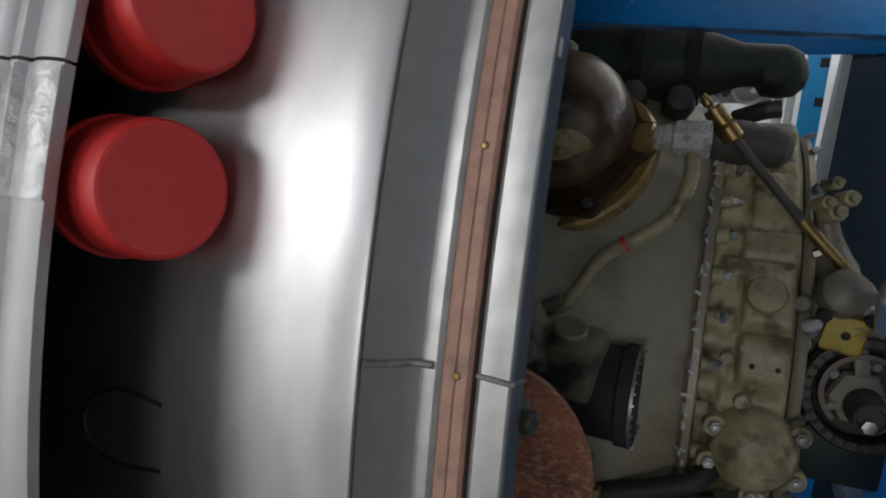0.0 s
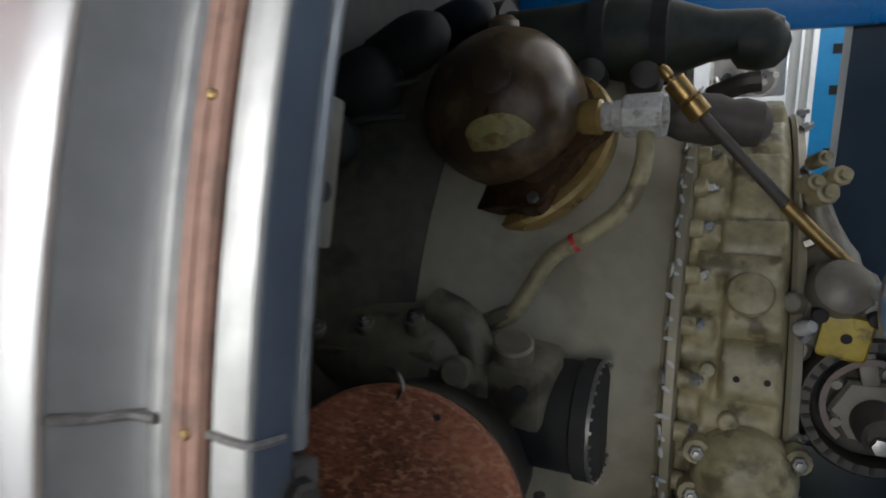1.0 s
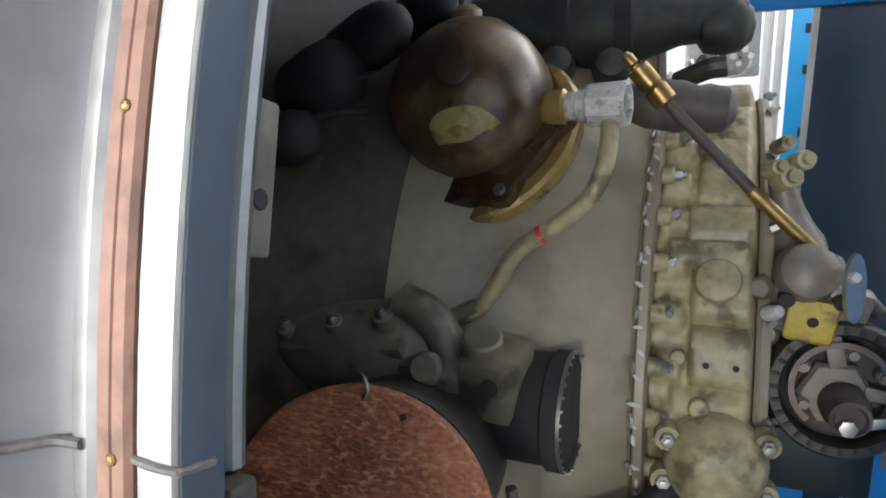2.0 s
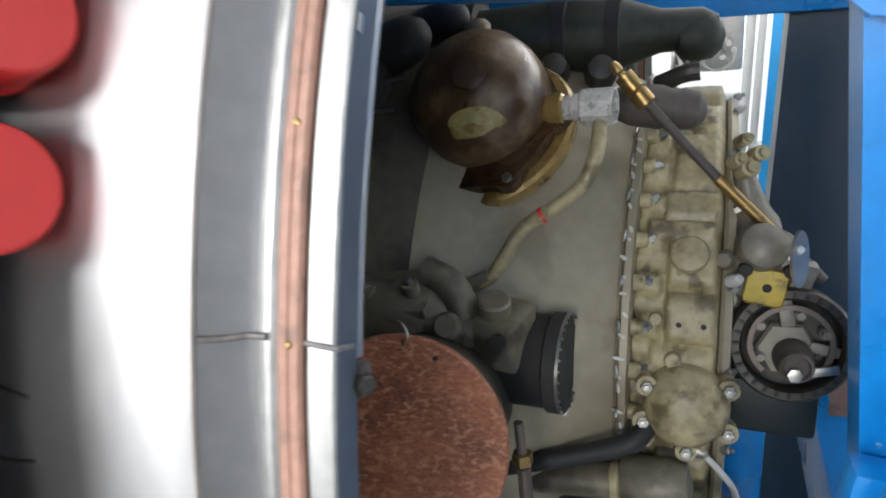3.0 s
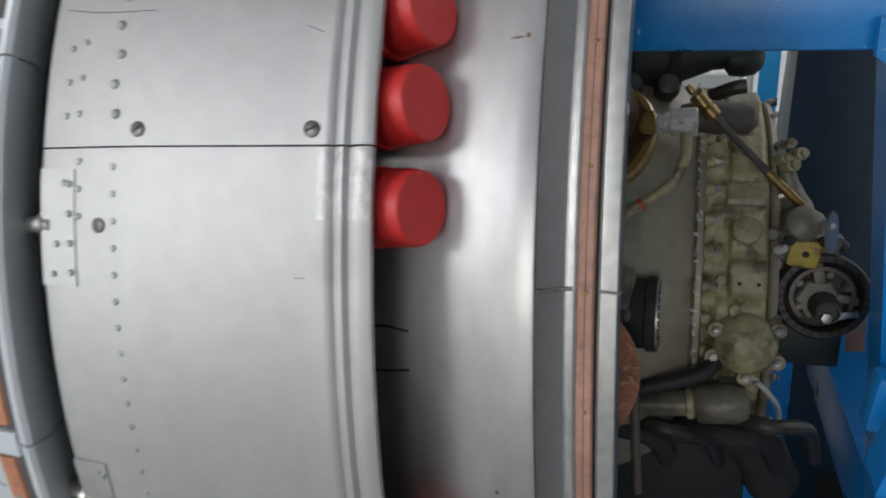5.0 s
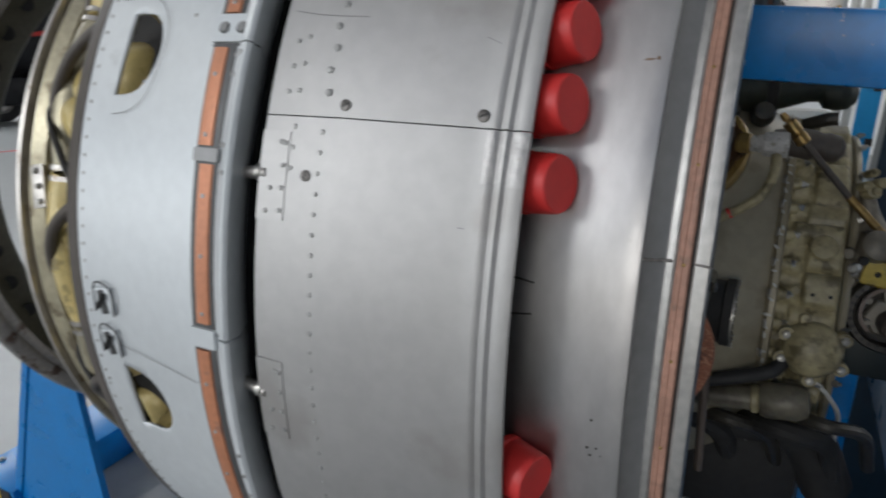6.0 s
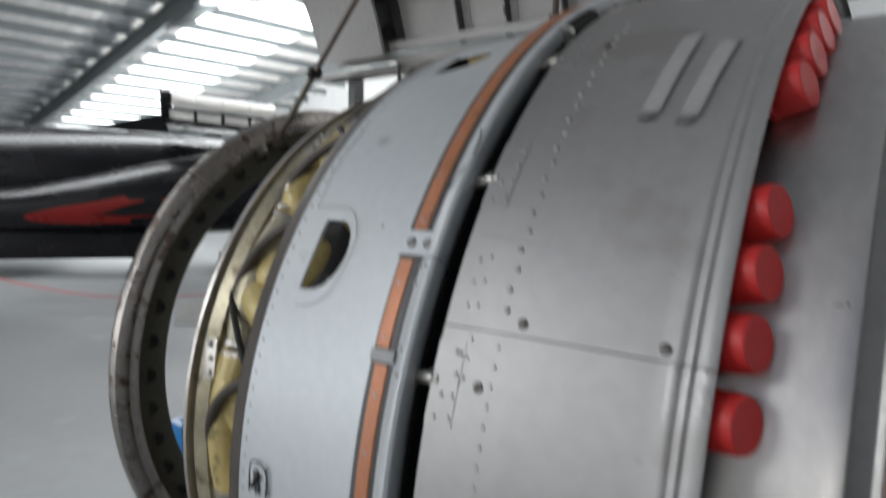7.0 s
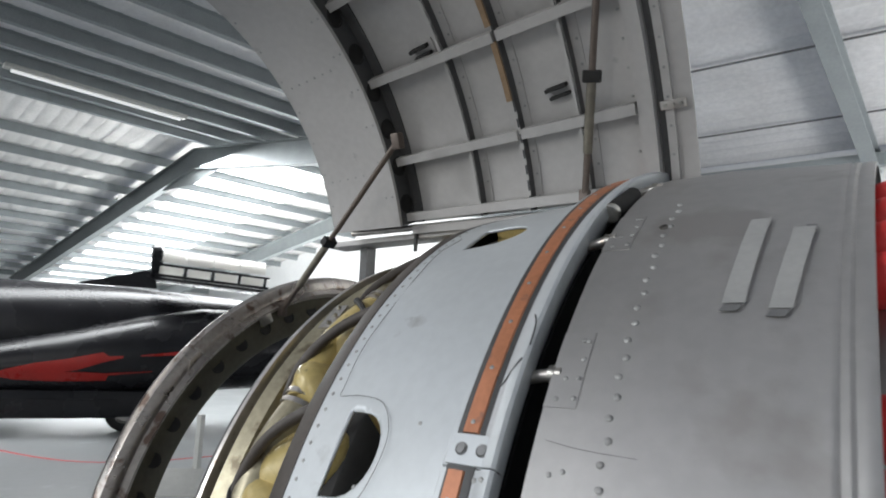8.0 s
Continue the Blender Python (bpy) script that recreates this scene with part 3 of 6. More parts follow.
def cowling_panels():
    up = thing("cowling_panel", "silver-grey riveted upper cowling panel with two tape strips", "cowling panel", "cowling panels")
    part("skin", revolve(PANEL, 21.70, 200, 1.5), M_PANEL, up)
    low = thing("cowling_panel", "silver-grey riveted lower cowling panel round the engine", "cowling panel", "cowling panels")
    part("skin", revolve(PANEL, -160, 21.60, 1.5), M_PANEL, low)
    part("end_strap", revolve(shell([(x + 0.0004, r + 0.0012) for x, r in PANEL[4:15]], 0.0012), 18.1, 21.5, 0.8), M_STRAP, low, "crimped metal strap over the beaded edge")
    # rivet line and doublers
    rivet_row(up, [(0.0085 + 0.0015 * (-1) ** i, 0.7268, 23.4 + 1.62 * i) for i in range(22)], True)
    rivet_row(low, [(0.0095, 0.7268, 20.6 - 1.45 * i) for i in range(28)])
    rivet_row(up, [(-0.024, 0.7262, 23.5 + 2.0 * i) for i in range(3)] + [(-0.036, 0.726, 23.4 + 1.9 * i) for i in range(3)])
    rivet_row(low, [(-0.022, 0.7262, 20.9 - 1.5 * i) for i in range(3)])
    for host, t0, t1 in ((up, 32, 38.6), (up, 49.0, 55.5), (low, 14.0, 20.5), (low, -3.6, 3.2)):
        part("doubler", skin_patch(-0.0565, -0.025, t0, t1, 0.7258, 0.0008), M_PANEL, host, "riveted doubler plate")
        for i in range(4):
            rivet_row(host, [(-0.0295, 0.7274, t0 + (t1 - t0) * (0.12 + 0.25 * i))])
            if i in (0, 1, 3):
                rivet_row(host, [(-0.046 + 0.004 * i, 0.7272, t0 + (t1 - t0) * (0.1 + 0.26 * i))])
    fastener(up, 0.030, 0.7272, 22.55, 35)
    fastener(up, 0.158, 0.7202, 22.45, 25)
    fastener(up, 0.003, 0.727, 52.5, 70)
    fastener(low, -0.003, 0.7268, 17.45, 80)
    # tape strips, torn at the lower end, and the marks under them
    for x0, t0, t1, s in ((0.083, 41.6, 52.6, 0.009), (0.121, 41.2, 51.0, 0.012)):
        part("tape", skin_patch(x0, x0 + 0.019, t0, t1, 0.7266 if x0 < 0.1 else 0.7246, 0.0005, 1.0, s), M_TAPE, up, "pale grey tape strip with a torn end")
        part("tape_residue", skin_patch(x0 - 0.002, x0 + 0.013, t0 - 0.75, t0 - 0.1, 0.7262 if x0 < 0.1 else 0.7242, 0.0006, 1.0, 0.004), M_BAND, up)
    part("tape_residue", skin_patch(0.143, 0.152, 50.6, 51.6, 0.7226, 0.0006), M_BAND, up)
    # fine joint lines
    part("crack", hose([ax(-0.045, 0.7262, 29.5), ax(-0.01, 0.7268, 29.1), ax(0.036, 0.7272, 28.9)], 0.0002, 5), M_FRAME, up)
    part("crack", hose([ax(0.150, 0.7206, 27.6), ax(0.162, 0.7200, 27.2)], 0.0002, 5), M_FRAME, up)
    part("scratch", skin_patch(0.148, 0.154, 15.18, 15.24, 0.7196, 0.0010, 1.5, 0.0), M_BAND, low)


cowling_panels()


def d_hole(x0, x1, t0, t1):
    """A half-round opening: straight along its x0 side, round on the other. Returns the outline as (x, angle)."""
    pts = [(x0, t0), ]
    for i in range(13):
        a = math.pi * (i / 12 - 0.5)
        pts.append((x0 + 0.012 + (x1 - x0 - 0.012) * max(0, math.cos(a)) ** 0.8, (t0 + t1) / 2 + (t1 - t0) / 2 * math.sin(a)))
    pts.append((x0, t1))
    return pts


def prism(outline, r0, r1):
    bm = bmesh.new()
    a, b = [bm.verts.new(ax(x, r0, t)) for x, t in outline], [bm.verts.new(ax(x, r1, t)) for x, t in outline]
    bm.faces.new(a)
    bm.faces.new(b)
    for i in range(len(a)):
        j = (i + 1) % len(a)
        bm.faces.new((a[i], a[j], b[j], b[i]))
    return bm


def slanted(x0, x1, t0, t1, lean):
    """The opening's outline, with its straight side leaning along the axis."""
    return [(x + lean * ((t - t0) / (t1 - t0)), t) for x, t in d_hole(x0, x1, t0, t1)]


HOLES = [slanted(-0.312, -0.248, 23.2, 31.2, 0.005), slanted(-0.305, -0.234, -11.0, -3.7, 0.0), slanted(-0.300, -0.215, 56.3, 62.5, 0.0)]


def rear_cowling():
    rear = thing("rear_cowling", "pale grey cowling ring with half-round openings and rivets", "cowling")
    skin = part("skin", revolve(shell([(-0.366 + 0.00763 * i, 0.6895 + 0.000716 * i) for i in range(31)], 0.004), step=1.0), M_REAR, rear)
    cut(skin, [prism(h, 0.66, 0.74) for h in HOLES])
    for h in HOLES:
        # a scoop that ramps inwards from the opening's round side
        side = h[1:-1]
        tm, bm = sum(t for x, t in side) / len(side), bmesh.new()
        rows = [[bm.verts.new(ax(x + dx, 0.6925 + (x + 0.366) * 0.0935 - d, tm + (t - tm) * k)) for x, t in side] for dx, d, k in ((0.003, 0.003, 1.06), (0.001, 0.018, 1.05), (-0.004, 0.040, 1.02), (-0.012, 0.068, 0.97))]
        for p, q in zip(rows, rows[1:]):
            for k in range(len(p) - 1):
                bm.faces.new((p[k], p[k + 1], q[k + 1], q[k]))
        bmesh.ops.solidify(bm, geom=bm.faces[:], thickness=0.002)
        part("scoop", bm, M_YELLOW, rear, "yellow-primed scoop inside the opening")
    # added wall whose black stands for the open, shaded interior
    part("inner_liner", revolve(shell([(-0.37, 0.612), (-0.14, 0.63)], 0.003), step=3), M_BLACK_SHADE, rear, "near-black wall in place of the shaded open interior")
    # rubber trim, widened so its dark also covers the inner surface's shading
    part("edge_rubber", revolve([(-0.396, 0.655), (-0.397, 0.681), (-0.390, 0.6865), (-0.366, 0.6905), (-0.366, 0.655)], step=2), M_HOSE, rear, "dark rubber edge trim")
    rivet_row(rear, [(-0.355, 0.6906, -30 + 1.75 * i) for i in range(58)])
    rivet_row(rear, [(-0.352 + 0.0, 0.691, -6.5), (-0.20, 0.705, 30.4), (-0.15, 0.7098, 24.0), (-0.15, 0.7098, 20.0), (-0.262, 0.699, 32.4 - 8)], False)
    # hatch outline round the opening, a fine groove line
    line = [(-0.336, 32.6), (-0.30, 32.7), (-0.262, 32.0), (-0.238, 29.5), (-0.236, 26.5), (-0.25, 23.2), (-0.275, 21.7), (-0.305, 21.3)]
    part("hatch_line", hose([ax(x, 0.6925 + (x + 0.366) * 0.0935, t) for x, t in line], 0.0004, 5), M_FRAME, rear)
    part("hatch_line", hose([ax(x, 0.6925 + (x + 0.366) * 0.0935, t) for x, t in ((-0.338, 32.7), (-0.342, 40), (-0.342, 54), (-0.33, 60))], 0.0004, 5), M_FRAME, rear)
    part("hatch_line", hose([ax(x, 0.6925 + (x + 0.366) * 0.0935, t) for x, t in ((-0.31, -1.0), (-0.24, -1.4), (-0.15, -2.0))], 0.0004, 5), M_FRAME, rear)
    # over-centre latches
    for t in (3.2, -1.2):
        latch = part("latch", box(0.030, 0.034, 0.005, at_skin(-0.316, 0.6965, t, 8), 0.002), M_REAR, rear, "worn steel over-centre latch in its recess")
        part("lever", box(0.009, 0.030, 0.004, at_skin(-0.317, 0.700, t, 12), 0.002), M_FRAME, latch)
        part("hook", rod(ax(-0.323, 0.703, t - 0.6), ax(-0.311, 0.703, t + 0.9), 0.0028, 8), M_BLACK_SHADE, latch)
        part("recess_edge", hose([ax(-0.333, 0.6985, t - 1.2), ax(-0.332, 0.6985, t + 1.5), ax(-0.318, 0.699, t + 1.9), ax(-0.300, 0.7005, t + 1.2), ax(-0.299, 0.7, t - 1.3)], 0.0012, 6), M_FRAME, latch)

    # flange with copper strips
    fl = thing("seal_flange", "pale grey flange ring carrying orange copper sealing strips", "flange")
    flange = [(-0.144, 0.70), (-0.144, 0.724), (-0.140, 0.7290), (-0.128, 0.7305), (-0.1035, 0.7305), (-0.098, 0.733), (-0.092, 0.7385), (-0.083, 0.7405), (-0.080, 0.7375), (-0.080, 0.722), (-0.092, 0.70)]
    for t0, t1 in ((26.75, 130), (4.4, 26.6), (-130, 4.2)):
        part("segment", revolve(flange, t0, t1, 1.5), M_REAR, fl)
    part("dark_seat", revolve([(-0.1335, 0.7285), (-0.1335, 0.7313), (-0.1295, 0.7318), (-0.1065, 0.7318), (-0.1035, 0.7308), (-0.1035, 0.7285)], -130, 130, 1.5), M_FRAME, fl)
    for t0, t1, dx in ((29.2, 95, 0), (18.9, 26.4, -0.0035), (5.1, 17.5, 0.001), (-24, 2.8, -0.003), (-60, -25, -0.003)):
        n = max(4, int((t1 - t0) / 1.2))
        bm = bmesh.new()
        rows = []
        for i in range(n + 1):
            t = t0 + (t1 - t0) * i / n
            rows.append([bm.verts.new(ax(x + dx, r, t)) for x, r in ((-0.127, 0.7316), (-0.126, 0.7338), (-0.118, 0.7346), (-0.110, 0.7338), (-0.109, 0.7316))])
        for p, q in zip(rows, rows[1:]):
            for j in range(5):
                bm.faces.new((p[j], p[(j + 1) % 5], q[(j + 1) % 5], q[j]))
        bm.faces.new(rows[0])
        bm.faces.new(rows[-1])
        cs = part("copper_strip", bm, M_COPPER, fl, "orange copper sealing strip")
        k = t0 + 0.8
        while k < t1:
            piece("stud", RIVET, at_skin(-0.118 + dx, 0.7344, k), cs)
            k += 4.6
    for t, w in ((18.2, 1.0), (3.9, 1.6), (-24.5, 0.8)):
        part("strip_clip", skin_patch(-0.133, -0.102, t - w / 2, t + w / 2, 0.7318, 0.0035), M_REAR if t < 10 else M_BAND, fl, "grey joint clip across the strip")
    part("end_plate", skin_patch(-0.134, -0.084, 26.8, 29.0, 0.7405 - 0.0085, 0.0035), M_REAR, fl)
    for x in (-0.121, -0.099):
        bm = lathe([(0.0065, -0.001), (0.0062, 0.0012), (0.0042, 0.0004), (0.0042, 0.0016), (0, 0.0018)], at_skin(x, 0.7350, 27.9), 16)
        part("dimpled_screw", bm, M_BAND, fl)
    rivet_row(fl, [(-0.101, 0.7325, 25.9), (-0.090, 0.7395, 25.9), (-0.101, 0.7325, 24.4), (-0.093, 0.739, 19.0), (-0.09, 0.7395, 17.0)] + [(-0.0865, 0.741, -6 - 2.2 * i) for i in range(8)])
    bm = hose([ax(-0.112, 0.7325, 34.2), ax(-0.103, 0.7318, 33.2), ax(-0.09, 0.7395, 34.6), ax(-0.084, 0.7415, 35.2)], 0.0008, 5)
    hose([ax(-0.089, 0.7402, 39.5), ax(-0.083, 0.7412, 38.4), ax(-0.0815, 0.7405, 36.5)], 0.0008, 5, bm)
    part("torn_patch_edge", bm, M_FRAME, fl)
    part("end_joint", skin_patch(-0.135, -0.081, 26.55, 26.75, 0.7265, 0.004), M_FRAME, fl)

    # recess between flange and panel, with studs across it
    gap = thing("recess_ring", "black recessed ring between flange and cowling panel", "ring")
    part("wall", revolve([(-0.092, 0.62), (-0.092, 0.70), (-0.088, 0.70), (-0.088, 0.668), (-0.058, 0.668), (-0.058, 0.715), (-0.054, 0.715), (-0.054, 0.62)], step=2), M_BLACK_SHADE, gap)
    for t in (-17.5, 0.1, 17.4, 35.0, 51.6, 68):
        st = part("stud", rod(ax(-0.09, 0.7145, t - 0.15), ax(-0.048, 0.7225, t), 0.0062, 16), M_RING, gap, "bright tapered steel stud")
        part("collar", lathe([(0.009, 0), (0.009, 0.006), (0.006, 0.008)], Matrix.Translation(ax(-0.062, 0.7195, t)) @ pose(0, 0, 0, 0, 90, 0), 14), M_BOLT, st)
    canister = part("canister", rod(ax(-0.078, 0.725, 57.5), ax(-0.070, 0.725, 63), 0.012, 14), M_BLACK_SHADE, gap, "small black canister")
    part("cap_ring", rod(ax(-0.0785, 0.725, 57.0), ax(-0.078, 0.725, 57.8), 0.0125, 14), M_BOLT, canister)


rear_cowling()


def nose():
    nz = thing("nose_ring", "worn bare metal nose ring with pierced olive inner web", "ring")
    rim = [(-0.932, 0.545), (-0.930, 0.566), (-0.920, 0.579), (-0.905, 0.584), (-0.891, 0.581), (-0.883, 0.569), (-0.882, 0.558), (-0.886, 0.556), (-0.884, 0.551), (-0.880, 0.545), (-0.884, 0.538), (-0.9, 0.536)]
    part("rim", revolve(rim, step=1.5), M_NOSE, nz)
    web = part("web", revolve([(-0.900, 0.537), (-0.887, 0.537), (-0.905, 0.474), (-0.917, 0.464), (-0.920, 0.468), (-0.911, 0.477)], step=2), M_RING_IN, nz, "dull olive web with round lightening holes")
    for i in range(0, 32):
        t = -60 + 7.6 * i
        part("hole", lathe([(0.0135, 0.0), (0.0135, 0.0035), (0.012, 0.0035), (0.011, 0.002), (0, 0.0018)], at_skin(-0.8945, 0.5115, t) @ pose(0, 0, 0, 0, 90 - 14, 0), 14), M_BLACK_SHADE, web)
    rivet_row(nz, [(-0.8835, 0.5655, -60 + 9 * i) for i in range(24)])
    part("bolt_plate", box(0.012, 0.03, 0.03, at_skin(-0.888, 0.535, 62), 0.003), M_RING, nz)

    nz.location.z = 0.018
    core = thing("front_casing", "yellow-primed ribbed engine casing with hoses and clamps", "engine casing")
    part("casing", revolve(shell([(-0.598, 0.585), (-0.56, 0.575), (-0.50, 0.572), (-0.44, 0.58), (-0.37, 0.60)], 0.02), step=2), M_YELLOW, core)
    part("edge_ring", revolve([(-0.606, 0.575), (-0.606, 0.617), (-0.602, 0.6205), (-0.596, 0.6195), (-0.594, 0.605), (-0.585, 0.600), (-0.585, 0.575)], step=1.5), M_RING, core, "thin bare metal edge ring")
    part("outer_strip", revolve([(-0.618, 0.605), (-0.618, 0.612), (-0.608, 0.616), (-0.608, 0.605)], 20, 75, 2), M_FRAME, core)
    part("inner_ring", revolve([(-0.585, 0.58), (-0.585, 0.612), (-0.560, 0.606), (-0.556, 0.585)], step=2), M_DIRTY, core, "dirty pale alloy inner ring")
    # near-black sheet over the casing, for the shade between the ducts
    part("dark_liner", revolve(shell([(-0.52, 0.585), (-0.37, 0.603)], 0.003), step=3), M_BLACK_SHADE, core)
    rnd = random.Random(5)
    for i in range(17):
        t = -34 + 10.5 * i + rnd.uniform(-2.5, 2.5)
        # swelling duct elbows
        m = at_skin(-0.475 + rnd.uniform(-0.035, 0.02), 0.590, t, rnd.uniform(-60, 60))
        part("elbow", lathe([(0.056, -0.03), (0.054, 0.004), (0.047, 0.020), (0.030, 0.036), (0.017, 0.045), (0, 0.048)], m @ Matrix.Diagonal((rnd.uniform(0.9, 1.7), rnd.uniform(0.6, 1.0), rnd.uniform(0.7, 1.15), 1)), 20), M_YELLOW, core, "swelling yellow duct elbow")
        if i % 4 == 0:
            cl = part("clamp", box(0.028, 0.062, 0.005, at_skin(-0.556, 0.616, t + 4, 10), 0.002), M_RING, core, "bright riveted clamp plate")
            for s in (-0.022, 0.0, 0.022):
                piece("bolt", HEX, at_skin(-0.556, 0.6185, t + 4, 10) @ pose(0.004 * (s < 0.01), s, 0) @ Matrix.Diagonal((0.9, 0.9, 0.8, 1)), cl)
    for k in range(8):
        t = -48 + 21 * k
        seg = part("ring_duct", hose([ax(-0.505 - 0.012 * math.sin(math.pi * i / 6), 0.596 + 0.004 * math.sin(math.pi * i / 6), t + 20.4 * i / 6) for i in range(7)], 0.029, 16), M_DIRTY if k % 2 else M_YELLOW, core, "grimy pale ring duct")
        for e in (0.4, 20.0):
            part("collar", hose([ax(-0.507, 0.5965, t + e - 0.35), ax(-0.507, 0.5965, t + e + 0.35)], 0.0315, 18), M_RING, seg, "bright pipe collar")
    for i in range(8):
        t = -30 + 19.0 * i + rnd.uniform(-4, 4)
        part("hose", hose([ax(-0.375, 0.655, t + 4), ax(-0.43, 0.652, t + 2.5), ax(-0.49, 0.640, t - 1.0), ax(-0.53, 0.620, t - 6), ax(-0.535, 0.600, t - 11)], 0.0085, 12), M_HOSE, core, "dark brown rubber hose")
    for i in range(4):
        t = -14 + 30 * i + rnd.uniform(-5, 5)
        part("band", hose([ax(-0.548, 0.600, t + 9), ax(-0.535, 0.622, t + 6), ax(-0.47, 0.643, t + 1), ax(-0.40, 0.655, t - 5)], 0.005, 8), M_BLACK_SHADE, core)
    fw = thing("front_bulkhead", "dark bulkhead ring behind the yellow casing", "bulkhead")
    part("plate", revolve([(-0.56, 0.30), (-0.56, 0.56), (-0.55, 0.56), (-0.55, 0.30)], step=4), M_BLACK_SHADE, fw)
    part("shaft_cover", revolve([(-0.56, 0.02), (-0.72, 0.10), (-0.62, 0.24), (-0.55, 0.32), (-0.55, 0.02)], step=5), M_DARK, fw)


nose()


def exhaust():
    cone = thing("exhaust_cone", "brushed stainless steel cone inside the exhaust slot", "exhaust cone")
    part("skin", revolve(shell([(0.060, 0.645), (0.10, 0.652), (0.15, 0.6585), (0.19, 0.662), (0.23, 0.664), (0.27, 0.6645), (0.2835, 0.6642), (0.2852, 0.6636), (0.2854, 0.6622)], 0.004), step=1.5), M_STEEL, cone)
    # black colour carries the shade under the panel's edge
    part("throat", revolve([(-0.05, 0.56), (-0.05, 0.70), (0.0, 0.705), (0.155, 0.700), (0.155, 0.697), (0.0, 0.700), (-0.02, 0.64), (0.11, 0.6525), (0.11, 0.650), (-0.04, 0.56)], step=3), M_BLACK_SHADE, cone, "slot throat coloured black for the shade in it")
    part("recess_mark", hose([ax(0.199, 0.6626, 11.6), ax(0.176, 0.661, 11.75), ax(0.160, 0.6596, 11.2), ax(0.1515, 0.659, 10.2), ax(0.157, 0.6593, 9.2), ax(0.173, 0.6608, 8.9), ax(0.199, 0.6626, 9.2)], 0.0010, 6), M_DARK, cone)
    part("rust_stain", skin_patch(0.263, 0.270, 28.25, 28.4, 0.6641, 0.0004, 0.1, 0.004), M_RUST, cone, "thin brown rust run")
    part("rust_stain", skin_patch(0.274, 0.2765, 28.3, 28.55, 0.6641, 0.0004, 0.1), M_RUST, cone, "thin brown rust run")
    for x, t in ((0.259, 1.9), (0.257, -0.5), (0.265, -0.4), (0.270, -0.1), (0.260, -1.1), (0.269, -1.0)):
        part("dark_rivet", lathe([(0.0022, -0.0005), (0.0022, 0.0005), (0.0012, 0.0009), (0, 0.001)], at_skin(x, 0.6635, t), 8), M_DARK, cone)
    rim = thing("steel_rim", "rolled steel rim with a worn copper-brown strip", "rim")
    part("band", revolve([(0.2858, 0.634), (0.2858, 0.6615), (0.2885, 0.6575), (0.297, 0.6478), (0.3012, 0.6458), (0.3012, 0.634)], step=1.5), M_BAND, rim, "dull grey hollow band")
    part("bead", revolve([(0.3013, 0.634), (0.3013, 0.6460), (0.3035, 0.6472), (0.3075, 0.6474), (0.3095, 0.646), (0.3095, 0.634)], step=1.5), M_LIP, rim)
    strip = part("strip", revolve([(0.3098, 0.634), (0.3098, 0.6462), (0.3112, 0.6475), (0.3145, 0.6472), (0.315, 0.6465), (0.3155, 0.6472), (0.3192, 0.6474), (0.3207, 0.646), (0.3207, 0.634)], step=1.5), M_SEAL, rim, "worn copper-brown sealing strip")
    part("groove", revolve([(0.3208, 0.634), (0.3208, 0.644), (0.3228, 0.644), (0.3228, 0.634)], step=2), M_BLACK_SHADE, rim)
    part("lip", revolve([(0.3229, 0.634), (0.3229, 0.6465), (0.3245, 0.6482), (0.3305, 0.6490), (0.3345, 0.6484), (0.3352, 0.6474), (0.3352, 0.634)], step=1.5), M_LIP, rim, "bright rolled steel lip")
    part("end_plate", revolve([(0.3354, 0.634), (0.3354, 0.6472), (0.3359, 0.6468), (0.3363, 0.6370), (0.3363, 0.634)], step=1.5), M_PLATE, rim, "blue-grey painted end plate")
    part("edge_tube", revolve([(0.3283 + 0.0042 * math.cos(radians(36 * k)), 0.6235 + 0.0042 * math.sin(radians(36 * k))) for k in range(10)], 13.6, 120, 1.5), M_TUBING, rim, "bright tube along the inner edge")
    for i in range(44):
        t = -42.66 + 7.12 * i
        if t < 150:
            piece("brass_rivet", BRASS_DOT, at_skin(0.3155, 0.6473, t), strip)
    # weld across rim
    for t in (14.45, 62):
        part("weld", hose([ax(0.2862, 0.6615, t), ax(0.2915, 0.6545, t - 0.04), ax(0.2975, 0.6477, t), ax(0.3065, 0.6474, t + 0.05)], 0.0015, 8), M_WELD, rim, "raised grey weld bead")
        part("weld", hose([ax(0.3232, 0.6478, t), ax(0.329, 0.649, t), ax(0.3345, 0.6482, t - 0.05), ax(0.3360, 0.6465, t - 0.08), ax(0.3364, 0.6375, t - 0.15)], 0.0011, 8), M_WELD, rim, "raised grey weld bead")
    br = part("bracket", box(0.009, 0.013, 0.010, at_skin(0.3325, 0.6275, 12.9), 0.002), M_HOSE, rim, "dark bracket holding the edge tube")
    part("bolt", lathe([(0.0045, 0), (0.0045, 0.004), (0.003, 0.005), (0, 0.005)], at_skin(0.3365, 0.632, 12.9) @ pose(0, 0, 0, 0, 70, 0), 6), M_DARK, br)
    tab = part("tab", box(0.004, 0.046, 0.013, at_skin(0.3165, 0.602, 20.6), 0.0015), M_ALLOY, rim, "grey tab plate with a bolt hole")
    part("hole", rod(ax(0.3180, 0.602, 20.0), ax(0.3191, 0.602, 20.0), 0.0032), M_BLACK_SHADE, tab)
    part("crease", skin_patch(0.3360, 0.3368, 24.3, 24.9, 0.6432, 0.0026), M_RING, rim)
